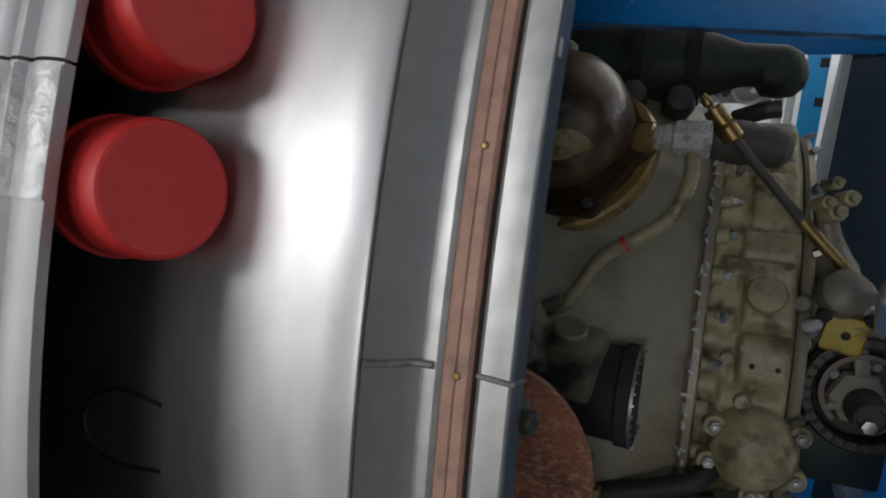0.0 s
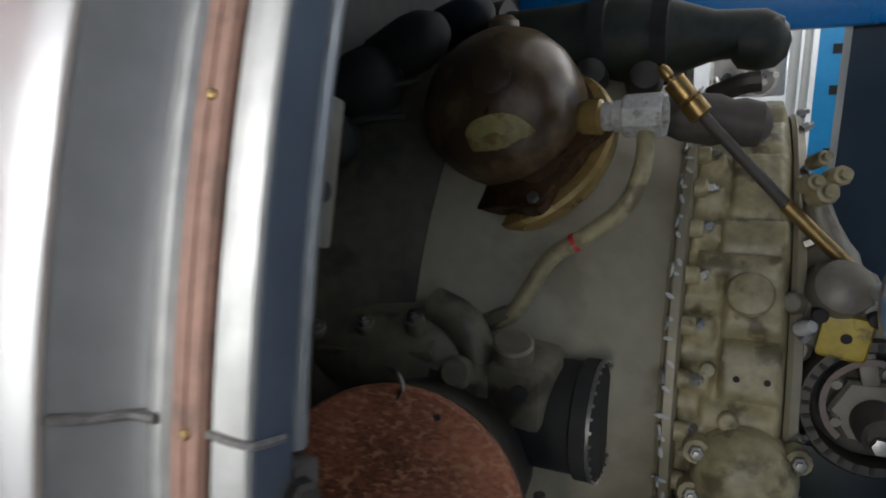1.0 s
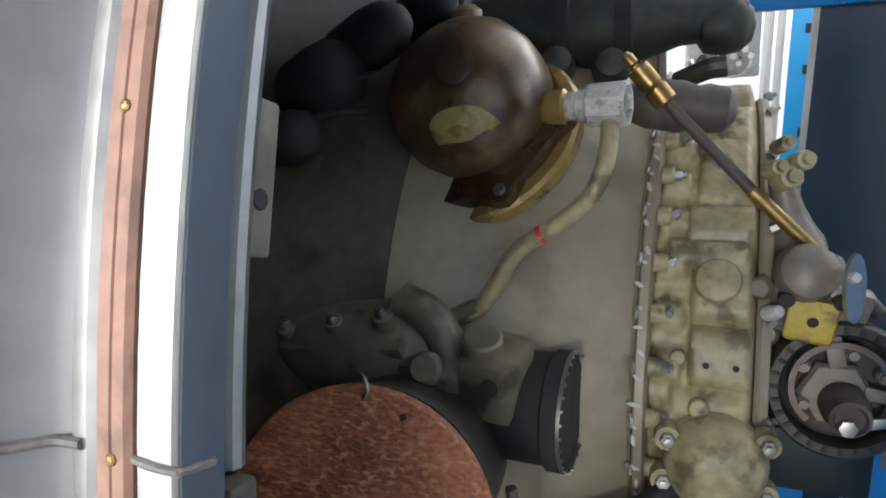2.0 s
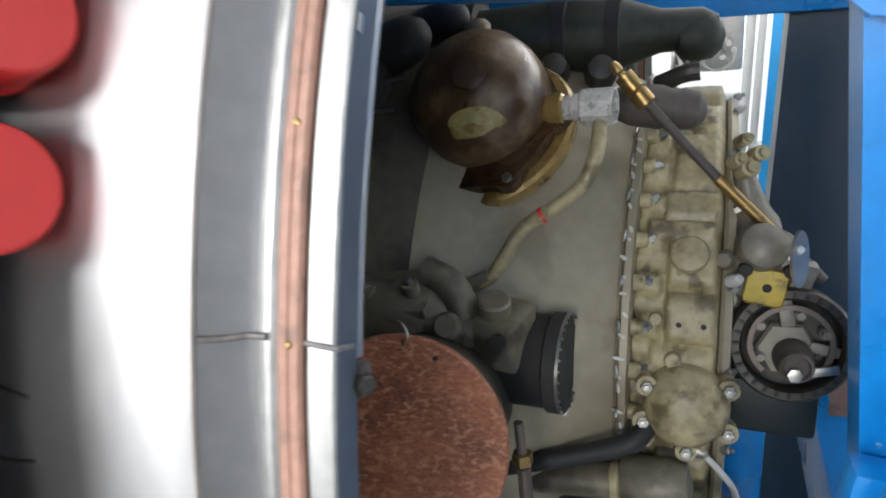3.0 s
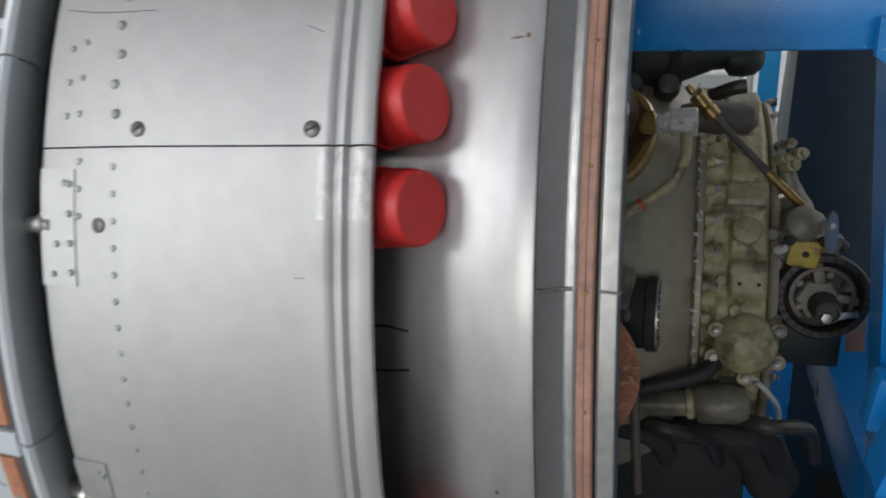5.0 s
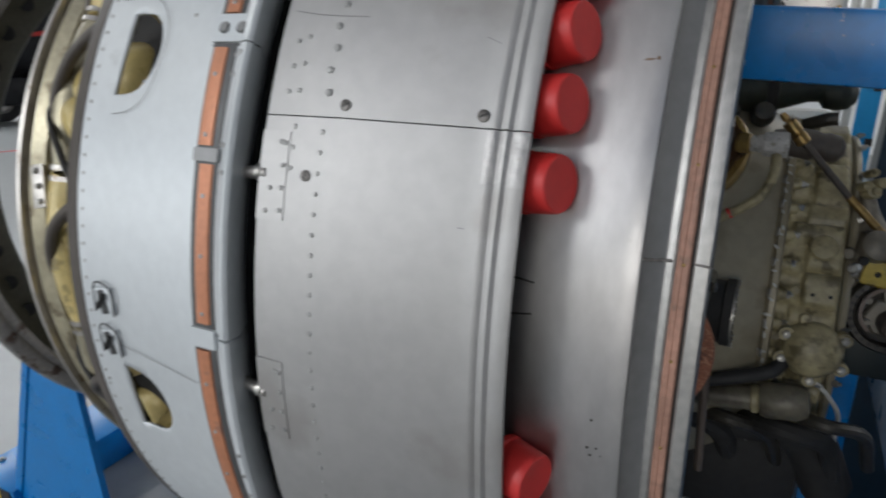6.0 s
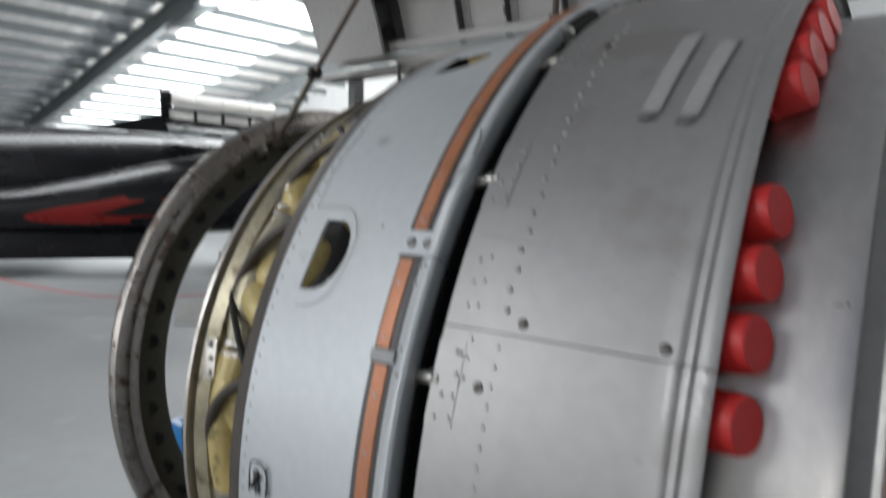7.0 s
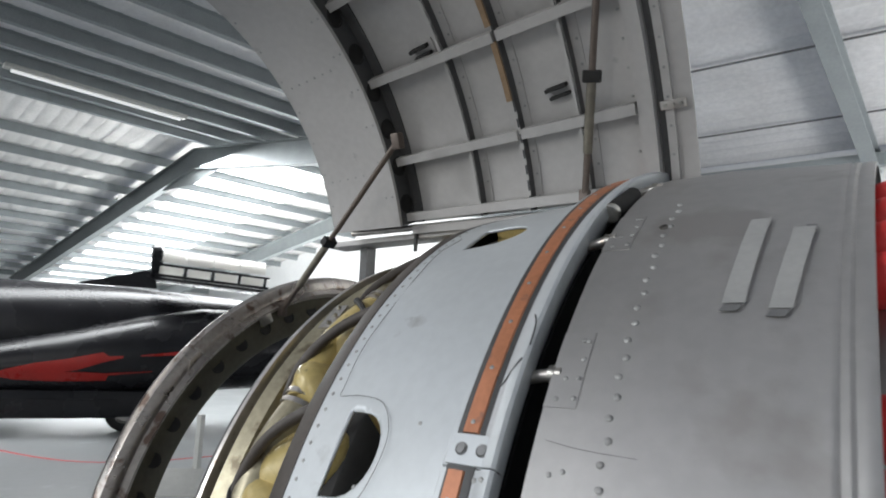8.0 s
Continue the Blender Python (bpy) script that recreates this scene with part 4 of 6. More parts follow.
    # red caps on short tubes
    for t in (-8.2, -3.0, 18.8, 24.2, 29.3, 34.3, 48.0, 52.8, 57.6, 62.4):
        cap = thing("red_cap", "red plastic cap plugging a short exhaust tube", "cap", "red caps in the exhaust slot")
        m = at_skin(0.2205, 0.6905, t) @ pose(0, 0, 0, 0, 71, 0)
        part("body", lathe([(0, -0.030), (0.0252, -0.040), (0.0264, -0.039), (0.0266, -0.033), (0.0252, -0.0315), (0.0250, -0.029), (0.0254, -0.027), (0.0246, -0.008), (0.0240, -0.003), (0.0230, -0.0006), (0.0218, 0), (0.020, -0.0003), (0, -0.0005)], m, 40), M_RED, cap)
        part("tube", lathe([(0, -0.105), (0.0215, -0.105), (0.0215, -0.03), (0, -0.03)], m, 20), M_DARK, cap, "sooty steel tube")


BRASS_DOT = mesh_of("brass_rivet", lathe([(0.0016, -0.0003), (0.0016, 0.0003), (0.0010, 0.0007), (0, 0.0008)], n=8), M_BRASS, 0)
exhaust()


# ---- open cowling door over the engine ----
def door_r(x):
    return 0.735 + 0.1742 * (x + 0.035)


def door_at(x, depth, a):
    """A point of the door by place along the axis, depth inwards from its skin, and angle up from the hinge side."""
    r, h = door_r(x), radians(20)
    x += 0.0006 * (a - 21)
    cy, cz = -0.118 - r * math.cos(h), 1.896 - r * math.sin(h)
    return Vector((x, cy + (r - depth) * math.cos(radians(a)), cz + (r - depth) * math.sin(radians(a))))


def door_band(x0, x1, d0, d1, a0, a1, step=2.5, bm=None):
    """A curved bar of the door between two places, depths and angles."""
    bm = bm or bmesh.new()
    n = max(1, int(math.ceil((a1 - a0) / step)))
    rows = [[bm.verts.new(door_at(x, d, a0 + (a1 - a0) * i / n)) for x, d in ((x0, d0), (x1, d0), (x1, d1), (x0, d1))] for i in range(n + 1)]
    for p, q in zip(rows, rows[1:]):
        for j in range(4):
            bm.faces.new((p[j], p[(j + 1) % 4], q[(j + 1) % 4], q[j]))
    bm.faces.new(rows[0])
    bm.faces.new(rows[-1])
    return bm


def door_axes(x, depth, a):
    """Axes on the door's inner side: x along the engine, y up the curve, z inwards."""
    t = radians(a)
    m = Matrix(((1, 0, 0), (0, -math.sin(t), -math.cos(t)), (0, math.cos(t), -math.sin(t)))).to_4x4()
    return Matrix.Translation(door_at(x, depth, a)) @ m


def cowling_door():
    d = thing("cowling_door", "open grey cowling door, ribbed inside, hinged above the engine", "cowling door")
    A0, A1 = 20, 112
    part("skin", door_band(-0.777, -0.033, -0.003, 0.0, A0, A1), M_DOOR, d)
    liner = part("end_liner", door_band(-0.779, -0.613, 0.052, 0.055, A0, A1), M_DOOR, d, "smooth grey riveted end liner")
    part("end_flange", door_band(-0.613, -0.597, 0.048, 0.056, A0, A1), M_DOOR, liner)
    part("end_face", door_band(-0.780, -0.777, 0.0, 0.055, A0, A1), M_DOOR, d)
    web = part("end_web", door_band(-0.602, -0.598, 0.0, 0.05, A0, A1), M_FRAME, d, "dark end frame with round lightening holes")
    part("end_web_foot", door_band(-0.598, -0.576, 0.001, 0.004, A0, A1), M_FRAME, d)
    for i in range(12):
        a = A0 + 4 + 7.2 * i
        part("lightening_hole", lathe([(0.0195, 0), (0.0195, 0.002), (0.0165, 0.003), (0.0165, 0.0012), (0, 0.001)], door_axes(-0.598, 0.026, a) @ pose(0, 0, 0, 0, 90, 0), 14), M_BLACK_SHADE, web)
        for x in (-0.770, -0.622, -0.605):
            piece("rivet", RIVET, door_axes(x, 0.055 if x < -0.615 else 0.056, a + 2), liner)
        if i % 3 == 1:
            for k in range(6):
                piece("rivet", RIVET, door_axes(-0.755 + 0.022 * k, 0.055, a), liner)
    # frames round the curve: a dark foot, a pale cap
    for x, w in ((-0.426, 0.012), (-0.321, 0.010), (-0.207, 0.012)):
        fr = part("frame", door_band(x - 0.002, x + 0.002, 0, 0.022, A0, A1), M_FRAME, d, "thin curved frame")
        part("frame_foot", door_band(x, x + w + 0.006, 0.0005, 0.0025, A0, A1), M_DOOR, fr)
        part("frame_cap", door_band(x - w * 0.6, x + 0.002, 0.020, 0.022, A0, A1 if x != -0.321 else 36), M_DOOR, fr)
        for i in range(26):
            piece("rivet", RIVET, door_axes(x + w, 0.0025, A0 + 2 + 3.4 * i), fr)
    ed = part("edge_frame", door_band(-0.112, -0.088, 0.006, 0.024, A0, A1), M_DOOR, d, "pale boxed edge frame")
    part("edge_slot", door_band(-0.087, -0.077, 0.0005, 0.003, A0, A1), M_FRAME, ed)
    part("edge_strip", door_band(-0.075, -0.062, 0.001, 0.008, A0, A0 + 60), M_DOOR, ed)
    for i in range(24):
        piece("rivet", RIVET, door_axes(-0.0685, 0.008 if i < 16 else 0.001, A0 + 1.5 + 3.6 * i), ed)
        piece("rivet", RIVET, door_axes(-0.124, 0.001, A0 + 2.5 + 3.6 * i), ed)
    # stringers along the door
    for a, parts_x in ((20.6, ((-0.60, -0.09),)), (31.2, ((-0.60, -0.324), (-0.316, -0.115))), (46.2, ((-0.60, -0.324), (-0.316, -0.112))),
                       (61, ((-0.60, -0.112),)), (76, ((-0.60, -0.112),))):
        for x0, x1 in parts_x:
            st = part("stringer", door_band(x0, x1, 0.014, 0.030, a, a + 1.5), M_DOOR, d, "pale straight stringer")
            part("stringer_foot", door_band(x0 + 0.01, x1 - 0.01, 0.0005, 0.014, a + 0.5, a + 0.75), M_FRAME, st)
    for a0, a1 in ((37.2, 46.2), (48.5, 60)):
        part("wood_packer", door_band(-0.331, -0.321, 0.021, 0.027, a0, a1), M_WOOD, d, "bare wood packing strip")
    for x, a in ((-0.478, 48.5), (-0.245, 36.5), (-0.245, 63)):
        lt = part("latch", box(0.040, 0.007, 0.014, door_axes(x, 0.008, a) @ pose(0, 0.006, 0, 0, 0, 8), 0.002), M_BLACK_SHADE, d, "black spring latch")
        part("latch_bar", box(0.038, 0.006, 0.012, door_axes(x, 0.008, a) @ pose(0.004, -0.008, 0, 0, 0, 8), 0.002), M_BLACK_SHADE, lt)
        part("latch_plate", box(0.032, 0.034, 0.002, door_axes(x + 0.012, 0.001, a), 0.0005), M_DOOR, lt)
    clip = part("clip", box(0.040, 0.014, 0.004, door_axes(-0.061, 0.01, 31.3), 0.001), M_RING, d, "steel hinge clip")
    for s in (-0.012, 0.0, 0.012):
        piece("bolt", HEX, door_axes(-0.061, 0.012, 31.3) @ pose(s, 0, 0) @ Matrix.Diagonal((0.6, 0.6, 0.5, 1)), clip)
    part("hinge_tube", rod(door_at(-0.778, 0.0, 19), door_at(-0.03, 0.0, 19), 0.007), M_RING, d, "long piano hinge tube")
    part("lower_rail", door_band(-0.60, -0.06, 0.0, 0.014, 18.0, 19.5), M_DOOR, d)
    for x in (-0.60, -0.42):
        part("hinge_pin", rod(door_at(x, 0, 19), door_at(x, 0, 19) + Vector((0, 0, -0.05)), 0.004, 8), M_FRAME, d)
    # hinge shelf on the engine's top
    sh = thing("hinge_shelf", "grey metal hinge shelf along the engine's top", "hinge shelf")
    part("shelf", box(0.86, 0.06, 0.012, pose(-0.43, -0.08, 1.872, 0, -0.9, 0), 0.002), M_DOOR, sh)
    for x in (-0.3, -0.12):
        part("shelf_leg", box(0.02, 0.04, 0.09 if x < -0.2 else 0.06, pose(x, -0.06, 1.83 if x < -0.2 else 1.85)), M_FRAME, sh)
    for x in (-0.78, -0.55):
        part("shelf_leg", box(0.02, 0.03, 0.34, pose(x, -0.06, 1.70)), M_FRAME, sh)
    # support rods
    for a, b, c in (((-0.880, -0.212, 1.709), (-0.728, -0.237, 1.843), (-0.533, -0.270, 2.015)), ((-0.194, -0.2, 1.886), (-0.148, -0.283, 2.050), (-0.108, -0.356, 2.194))):
        sr = thing("support_rod", "grey-brown metal rod propping the cowling door open", "support rod", "door support rods")
        part("rod", rod(a, c, 0.0055, 12), M_STRUT, sr)
        part("sleeve", rod(Vector(b).lerp(Vector(a), 0.62), b, 0.0074, 12), M_ALLOY, sr, "paler grey sleeve")
        m = Matrix.Translation(b) @ (Vector(c) - Vector(a)).to_track_quat("Z", "Y").to_matrix().to_4x4()
        part("clamp", box(0.028, 0.016, 0.018, m, 0.002), M_BLACK_SHADE, sr, "black clamp block")
        part("end_fitting", box(0.018, 0.018, 0.03, Matrix.Translation(c) @ pose(0, 0, 0, 20, 0, 0), 0.003), M_STRUT, sr)
        part("end_fitting", box(0.016, 0.016, 0.026, Matrix.Translation(a), 0.003), M_STRUT, sr)


cowling_door()


# ---- blue stand ----
def tapered(outline0, outline1, bm=None):
    bm = bm or bmesh.new()
    a, b = [bm.verts.new(p) for p in outline0], [bm.verts.new(p) for p in outline1]
    bm.faces.new(a)
    bm.faces.new(b)
    for i in range(len(a)):
        j = (i + 1) % len(a)
        bm.faces.new((a[i], a[j], b[j], b[i]))
    return bm


def stand():
    st = thing("engine_stand", "gloss blue welded steel stand carrying the engine", "stand")
    part("beam", box(1.2, 0.09, 0.076, pose(0.66, -0.305, 1.502, 0, 3.2, 0), 0.006), M_BLUE, st)
    part("post", tapered([(0.527, -0.36, 1.47), (0.68, -0.36, 1.47), (0.68, -0.30, 1.47), (0.529, -0.30, 1.47)],
                                [(0.665, -0.36, 0.05), (0.81, -0.36, 0.05), (0.81, -0.30, 0.05), (0.669, -0.30, 0.05)]), M_BLUE, st)
    part("brace", tapered([(0.595, -0.445, 1.33), (0.635, -0.445, 1.33), (0.635, -0.40, 1.33), (0.595, -0.40, 1.33)],
                                  [(0.535, -0.475, 1.12), (0.575, -0.475, 1.12), (0.575, -0.43, 1.12), (0.535, -0.43, 1.12)]), M_BLUE, st, "slanting blue brace bar")
    part("gusset", plate([(0, 0), (0.13, 0), (0.13, -0.047), (0.016, -0.044), (0, -0.030)], 0.012, pose(0.513, -0.362, 1.50, 90, 0, 0)), M_BLUE, st, "chipped blue corner gusset")
    part("gusset", box(0.06, 0.03, 0.06, pose(0.572, -0.385, 1.155, 0, 6, 0), 0.008), M_BLUE, st, "chipped blue corner gusset")
    for z, x in ((1.395, 0.563), (1.312, 0.556), (1.22, 0.61)):
        part("lug", box(0.034, 0.02, 0.034, pose(x + 0.022, -0.37, z), 0.003), M_BLUE, st, "small square blue lug")
    # same blue post as the near one, its shade put into the colour
    part("far_post", tapered([(0.553, 0.34, 1.50), (0.69, 0.34, 1.50), (0.69, 0.43, 1.50), (0.553, 0.43, 1.50)],
                             [(0.52, 0.34, 0.05), (0.66, 0.34, 0.05), (0.66, 0.43, 0.05), (0.52, 0.43, 0.05)]), M_BLUE_SHADED, st, "far blue post coloured dark for its shade")
    part("far_beam", box(1.2, 0.09, 0.08, pose(0.66, 0.36, 1.50), 0.006), M_BLUE, st)
    part("cross_beam", box(0.10, 0.8, 0.10, pose(0.64, 0.0, 0.92), 0.006), M_BLUE, st)
    part("cross_beam", box(0.10, 0.8, 0.12, pose(0.52, 0.0, 0.42), 0.006), M_BLUE, st)
    part("lower_rail", box(2.6, 0.1, 0.10, pose(-0.55, 0.30, 0.06), 0.006), M_BLUE, st)
    for x, y in ((0.715, -0.35), (0.655, 0.385)):
        part("foot", box(0.24, 0.2, 0.05, pose(x, y, 0.025), 0.008), M_BLUE, st)
    part("upright", box(0.05, 0.05, 0.55, pose(0.50, -0.08, 0.95), 0.004), M_BLUE, st)
    # added tray and board: they darken the view below and behind the engine
    part("drip_tray", box(1.5, 1.0, 0.05, pose(0.55, 0.05, 0.40), 0.01), M_BLACK_SHADE, st, "added near-black tray covering the bright floor")
    part("back_panel", box(0.62, 0.012, 1.25, pose(0.88, 0.47, 0.84)), M_BLUE_SHADED, st, "added dark board hiding the bright view beyond")
    # front trestle
    part("trestle_web", tapered([(-1.32, -0.21, 0.95), (-1.27, -0.21, 0.95), (-1.27, -0.19, 0.95), (-1.32, -0.19, 0.95)],
                                [(-1.68, -0.21, 0.09), (-1.235, -0.21, 0.09), (-1.235, -0.19, 0.09), (-1.68, -0.19, 0.09)]), M_BLUE, st)
    part("trestle_edge", tapered([(-1.345, -0.215, 0.95), (-1.322, -0.215, 0.95), (-1.322, -0.06, 0.95), (-1.345, -0.06, 0.95)],
                                 [(-1.715, -0.215, 0.09), (-1.682, -0.215, 0.09), (-1.682, -0.06, 0.09), (-1.715, -0.06, 0.09)]), M_BLUE, st)
    part("base_beam", box(0.24, 1.2, 0.13, pose(-1.80, 0.364, 0.065), 0.006), M_BLUE, st)
    part("base_beam", box(0.60, 0.10, 0.09, pose(-1.42, -0.19, 0.045), 0.006), M_BLUE, st)
    for k in range(4):
        part("hazard_stripe", box(0.055, 0.004, 0.12, pose(-1.89 + 0.056 * k, -0.239, 0.065)), (M_HAZARD, M_BLACK_SHADE)[k % 2], st, "yellow and black hazard tape")
        piece("bolt", HEX, pose(-1.88 + 0.05 * k, -0.15 + 0.05 * (k % 2), 0.131) @ Matrix.Diagonal((2, 2, 1.5, 1)), st)
    part("swivel_block", box(0.24, 0.2, 0.26, pose(-1.12, 0.12, 0.56), 0.012), M_BLUE, st)
    part("swivel_top", box(0.30, 0.26, 0.04, pose(-1.12, 0.12, 0.71), 0.008), M_BLUE, st)
    part("swivel_leg", box(0.16, 0.14, 0.45, pose(-1.12, 0.12, 0.22), 0.01), M_BLUE, st)
    part("swivel_pin", rod((-1.15, -0.02, 0.56), (-1.15, 0.03, 0.56), 0.035), M_BLACK_SHADE, st)
    part("yoke", box(0.08, 0.30, 0.10, pose(-0.98, 0.02, 0.84), 0.01), M_BLUE, st)
    part("yoke_arm", rod((-1.12, 0.10, 0.70), (-0.90, 0.0, 0.72), 0.04), M_BLUE, st)


M_HAZARD = mat("yellow_hazard_tape", (0.75, 0.55, 0.03), 0.5, 0, 0.06, 20, 100, 0.04)
stand()


# ---- inside the bay: gearbox and its accessories ----
GZ = 1.12


def gx(x, r, th):
    a = radians(th)
    return Vector((x, -r * math.cos(a), GZ + r * math.sin(a)))


def g_at(x, r, th, spin=0.0):
    a = radians(th)
    m = Matrix(((1, 0, 0), (0, math.sin(a), -math.cos(a)), (0, math.cos(a), math.sin(a)))).to_4x4()
    return Matrix.Translation(gx(x, r, th)) @ m @ pose(0, 0, 0, 0, 0, spin)


def gearbox():
    gb = thing("gearbox", "grimy olive-grey cast gearbox with bolted flanges", "gearbox")
    # rear casing takes the darker colour in place of the rim's shade
    part("rear_casing", revolve([(0.10, 0.05), (0.10, 0.378), (0.16, 0.364), (0.212, 0.3495), (0.212, 0.05)], zc=GZ, step=3), M_OLIVE_SHADED, gb, "rear casing coloured dark for the bay's shade")
    part("cone_casing", revolve([(0.2125, 0.05), (0.2125, 0.3488), (0.25, 0.335), (0.32, 0.305), (0.36, 0.286), (0.383, 0.274), (0.386, 0.277), (0.386, 0.05)], zc=GZ, step=3), M_OLIVE, gb)
    part("flange", revolve([(0.3865, 0.05), (0.3865, 0.277), (0.388, 0.279), (0.394, 0.279), (0.396, 0.275), (0.396, 0.05)], zc=GZ, step=3), M_OLIVE, gb)
    # the cast front: a drum with soft raised pads, saddles and hollows
    pads = [(0.424, 0.462, 48, 63, 0.008), (0.424, 0.462, 64.5, 76, 0.006), (0.418, 0.466, 40.5, 46.5, 0.012), (0.404, 0.462, 35.5, 40.0, 0.015), (0.424, 0.464, 27.0, 39.0, 0.010),
            (0.424, 0.466, 16.5, 25.5, 0.013), (0.412, 0.466, 10.5, 15.0, 0.008), (0.420, 0.464, -6, 9, 0.010), (0.420, 0.464, -30, -8, 0.010), (0.420, 0.464, 80, 100, 0.010)]
    pads += [(0.397, 0.419, 8.3 * k + 0.3, 8.3 * k + 4.2, 0.010) for k in range(-4, 13)]

    def soft(v, a, b, w):
        u = max(0.0, min(1.0, min((v - a) / w, (b - v) / w) + 0.5))
        return u * u * (3 - 2 * u)

    bm, rows = bmesh.new(), []
    xs = [0.3962 + 0.002 * k for k in range(37)]
    for i in range(161):
        t = -40 + i
        row = [bm.verts.new(gx(xs[0], 0.05, t))]
        for x in xs:
            fall = 0.014 * max(0.0, (x - 0.462) / 0.007) ** 2
            r = 0.258 - fall + max(h * soft(x, a, b, 0.006) * soft(t, c, d, 1.7) for a, b, c, d, h in pads)
            row.append(bm.verts.new(gx(x, r + 0.0006 * math.sin(11 * x * 40 + t) * math.sin(0.7 * t), t)))
        row.append(bm.verts.new(gx(xs[-1], 0.05, t)))
        rows.append(row)
    for p, q in zip(rows, rows[1:]):
        for k in range(len(p) - 1):
            bm.faces.new((p[k], p[k + 1], q[k + 1], q[k]))
    part("front_casing", bm, M_OLIVE_LIGHT, gb, "pale olive cast front casing with soft pads", smooth=60)
    part("end_ring", revolve([(0.4685, 0.05), (0.4685, 0.252), (0.472, 0.255), (0.478, 0.253), (0.48, 0.235), (0.48, 0.05)], zc=GZ, step=3), M_OLIVE, gb)
    rnd = random.Random(3)
    for k in range(-4, 13):
        t = 8.3 * k + 2.2
        boss = part("bolt_boss", lathe([(0.0075, -0.008), (0.0075, 0.000), (0.006, 0.002), (0, 0.002)], g_at(0.404, 0.270, t) @ pose(0, 0, 0, 0, 90, 0), 12), M_OLIVE_LIGHT, gb)
        piece("bolt", HEX, g_at(0.406, 0.270, t, rnd.uniform(0, 60)) @ pose(0, 0, 0, 0, 88, 0) @ Matrix.Diagonal((0.95, 0.95, rnd.uniform(0.9, 1.2), 1)), boss)
        piece("washer", WASHER, g_at(0.3855, 0.2795, t) @ pose(0, 0, 0, 0, -70, 0), boss)
        if k % 2:
            piece("bolt", HEX, g_at(0.476, 0.254, t, rnd.uniform(0, 60)) @ pose(0, 0, 0, 0, 70, 0) @ Matrix.Diagonal((0.8, 0.8, 1.5, 1)), gb)
    for i in range(30):
        t = -20 + 3.4 * i + rnd.uniform(-1.2, 1.2)
        bm = lathe([(rnd.uniform(0.002, 0.0035), -0.001), (0.0022, 0.0008), (0, 0.0012)], g_at(0.3875 + rnd.uniform(-0.001, 0.004), 0.2788, t, rnd.uniform(0, 90)) @ Matrix.Diagonal((0.7, rnd.uniform(1.0, 2.2), 1, 1)), 7)
        part("sealant_fleck", bm, M_WHITE, gb, "chipped white sealant")
    for x, t, r, h in ((0.441, 32.9, 0.0165, 0.268), (0.430, 22.8, 0.006, 0.262), (0.432, 13.0, 0.0075, 0.264), (0.416, 20.5, 0.006, 0.259)):
        part("plug", lathe([(r, -0.01), (r, 0.005), (r * 0.93, 0.0075), (r * 0.8, 0.0085), (0, 0.0095)], g_at(x, h, t), 26), M_OLIVE_LIGHT, gb, "round screwed plug")
    for x in (0.4355, 0.4555):
        part("hole", rod(g_at(x, 0.2712, 19.8) @ Vector((0, 0, 0)), g_at(x, 0.2718, 19.8) @ Vector((0, 0, 0)), 0.0024, 10), M_BLACK_SHADE, gb)
    # added backing that closes the bay and supplies its deep shade
    bk = thing("bay_dark_backing", "added near-black backing for the dark behind the gearbox", "bulkhead")
    part("plate", revolve([(0.085, 0.02), (0.085, 0.597), (0.097, 0.597), (0.097, 0.02)], step=4), M_BLACK_SHADE, bk)
    part("liner", revolve(shell([(0.097, 0.585), (0.18, 0.592), (0.25, 0.60)], 0.004), step=3), M_DARK, bk)
    # feed pipe across the cone
    pp = thing("oil_pipe", "tan bent oil pipe clipped across the gearbox", "pipe")
    part("pipe", hose([(0.370, -0.262, 1.398), (0.371, -0.281, 1.371), (0.362, -0.290, 1.345), (0.340, -0.292, 1.325), (0.312, -0.296, 1.306), (0.297, -0.303, 1.282), (0.284, -0.308, 1.264), (0.262, -0.312, 1.258)], 0.0062, 12), M_OLIVE_LIGHT, pp)
    part("red_band", rod((0.330, -0.2925, 1.3185), (0.326, -0.293, 1.316), 0.0068), M_RED, pp)
    part("union", rod((0.284, -0.307, 1.265), (0.266, -0.312, 1.257), 0.0075, 6), M_PUMP, pp)
    # dome
    dm = thing("oil_filter_dome", "varnished brown domed filter housing with an amber base ring", "filter housing")
    n = Vector((-0.16, -0.60, 0.62)).normalized()
    base = Vector((0.256, -0.203, 1.374))
    m = Matrix.Translation(base) @ n.to_track_quat("Z", "Y").to_matrix().to_4x4() @ Matrix.Diagonal((1.1, 1.1, 1.08, 1))
    star = [(0.0665 + 0.0110 * max(0.0, math.cos(6 * a)) ** 1.5, a) for a in [2 * math.pi * k / 72 for k in range(72)]]
    bm = plate([(r * math.cos(a + 0.17), r * math.sin(a + 0.17)) for r, a in star], 0.011, m @ pose(0, 0, 0.001))
    bmesh.ops.bevel(bm, geom=[e for e in bm.edges if abs((m.inverted() @ e.verts[0].co).z - (m.inverted() @ e.verts[1].co).z) < 0.002 and (m.inverted() @ e.verts[0].co).z > 0.008], offset=0.003, segments=2, affect="EDGES")
    part("star_flange", bm, M_CARAMEL, dm, "dark caramel-brown lobed flange")
    profile = [(0.056, 0.0), (0.0585, 0.012), (0.059, 0.024), (0.057, 0.040), (0.051, 0.056), (0.041, 0.068), (0.027, 0.077), (0.012, 0.081), (0, 0.082)]
    dmat = m @ pose(-0.001, 0.012, 0)
    part("dome", lathe(profile, dmat, 48), M_DOME, dm)
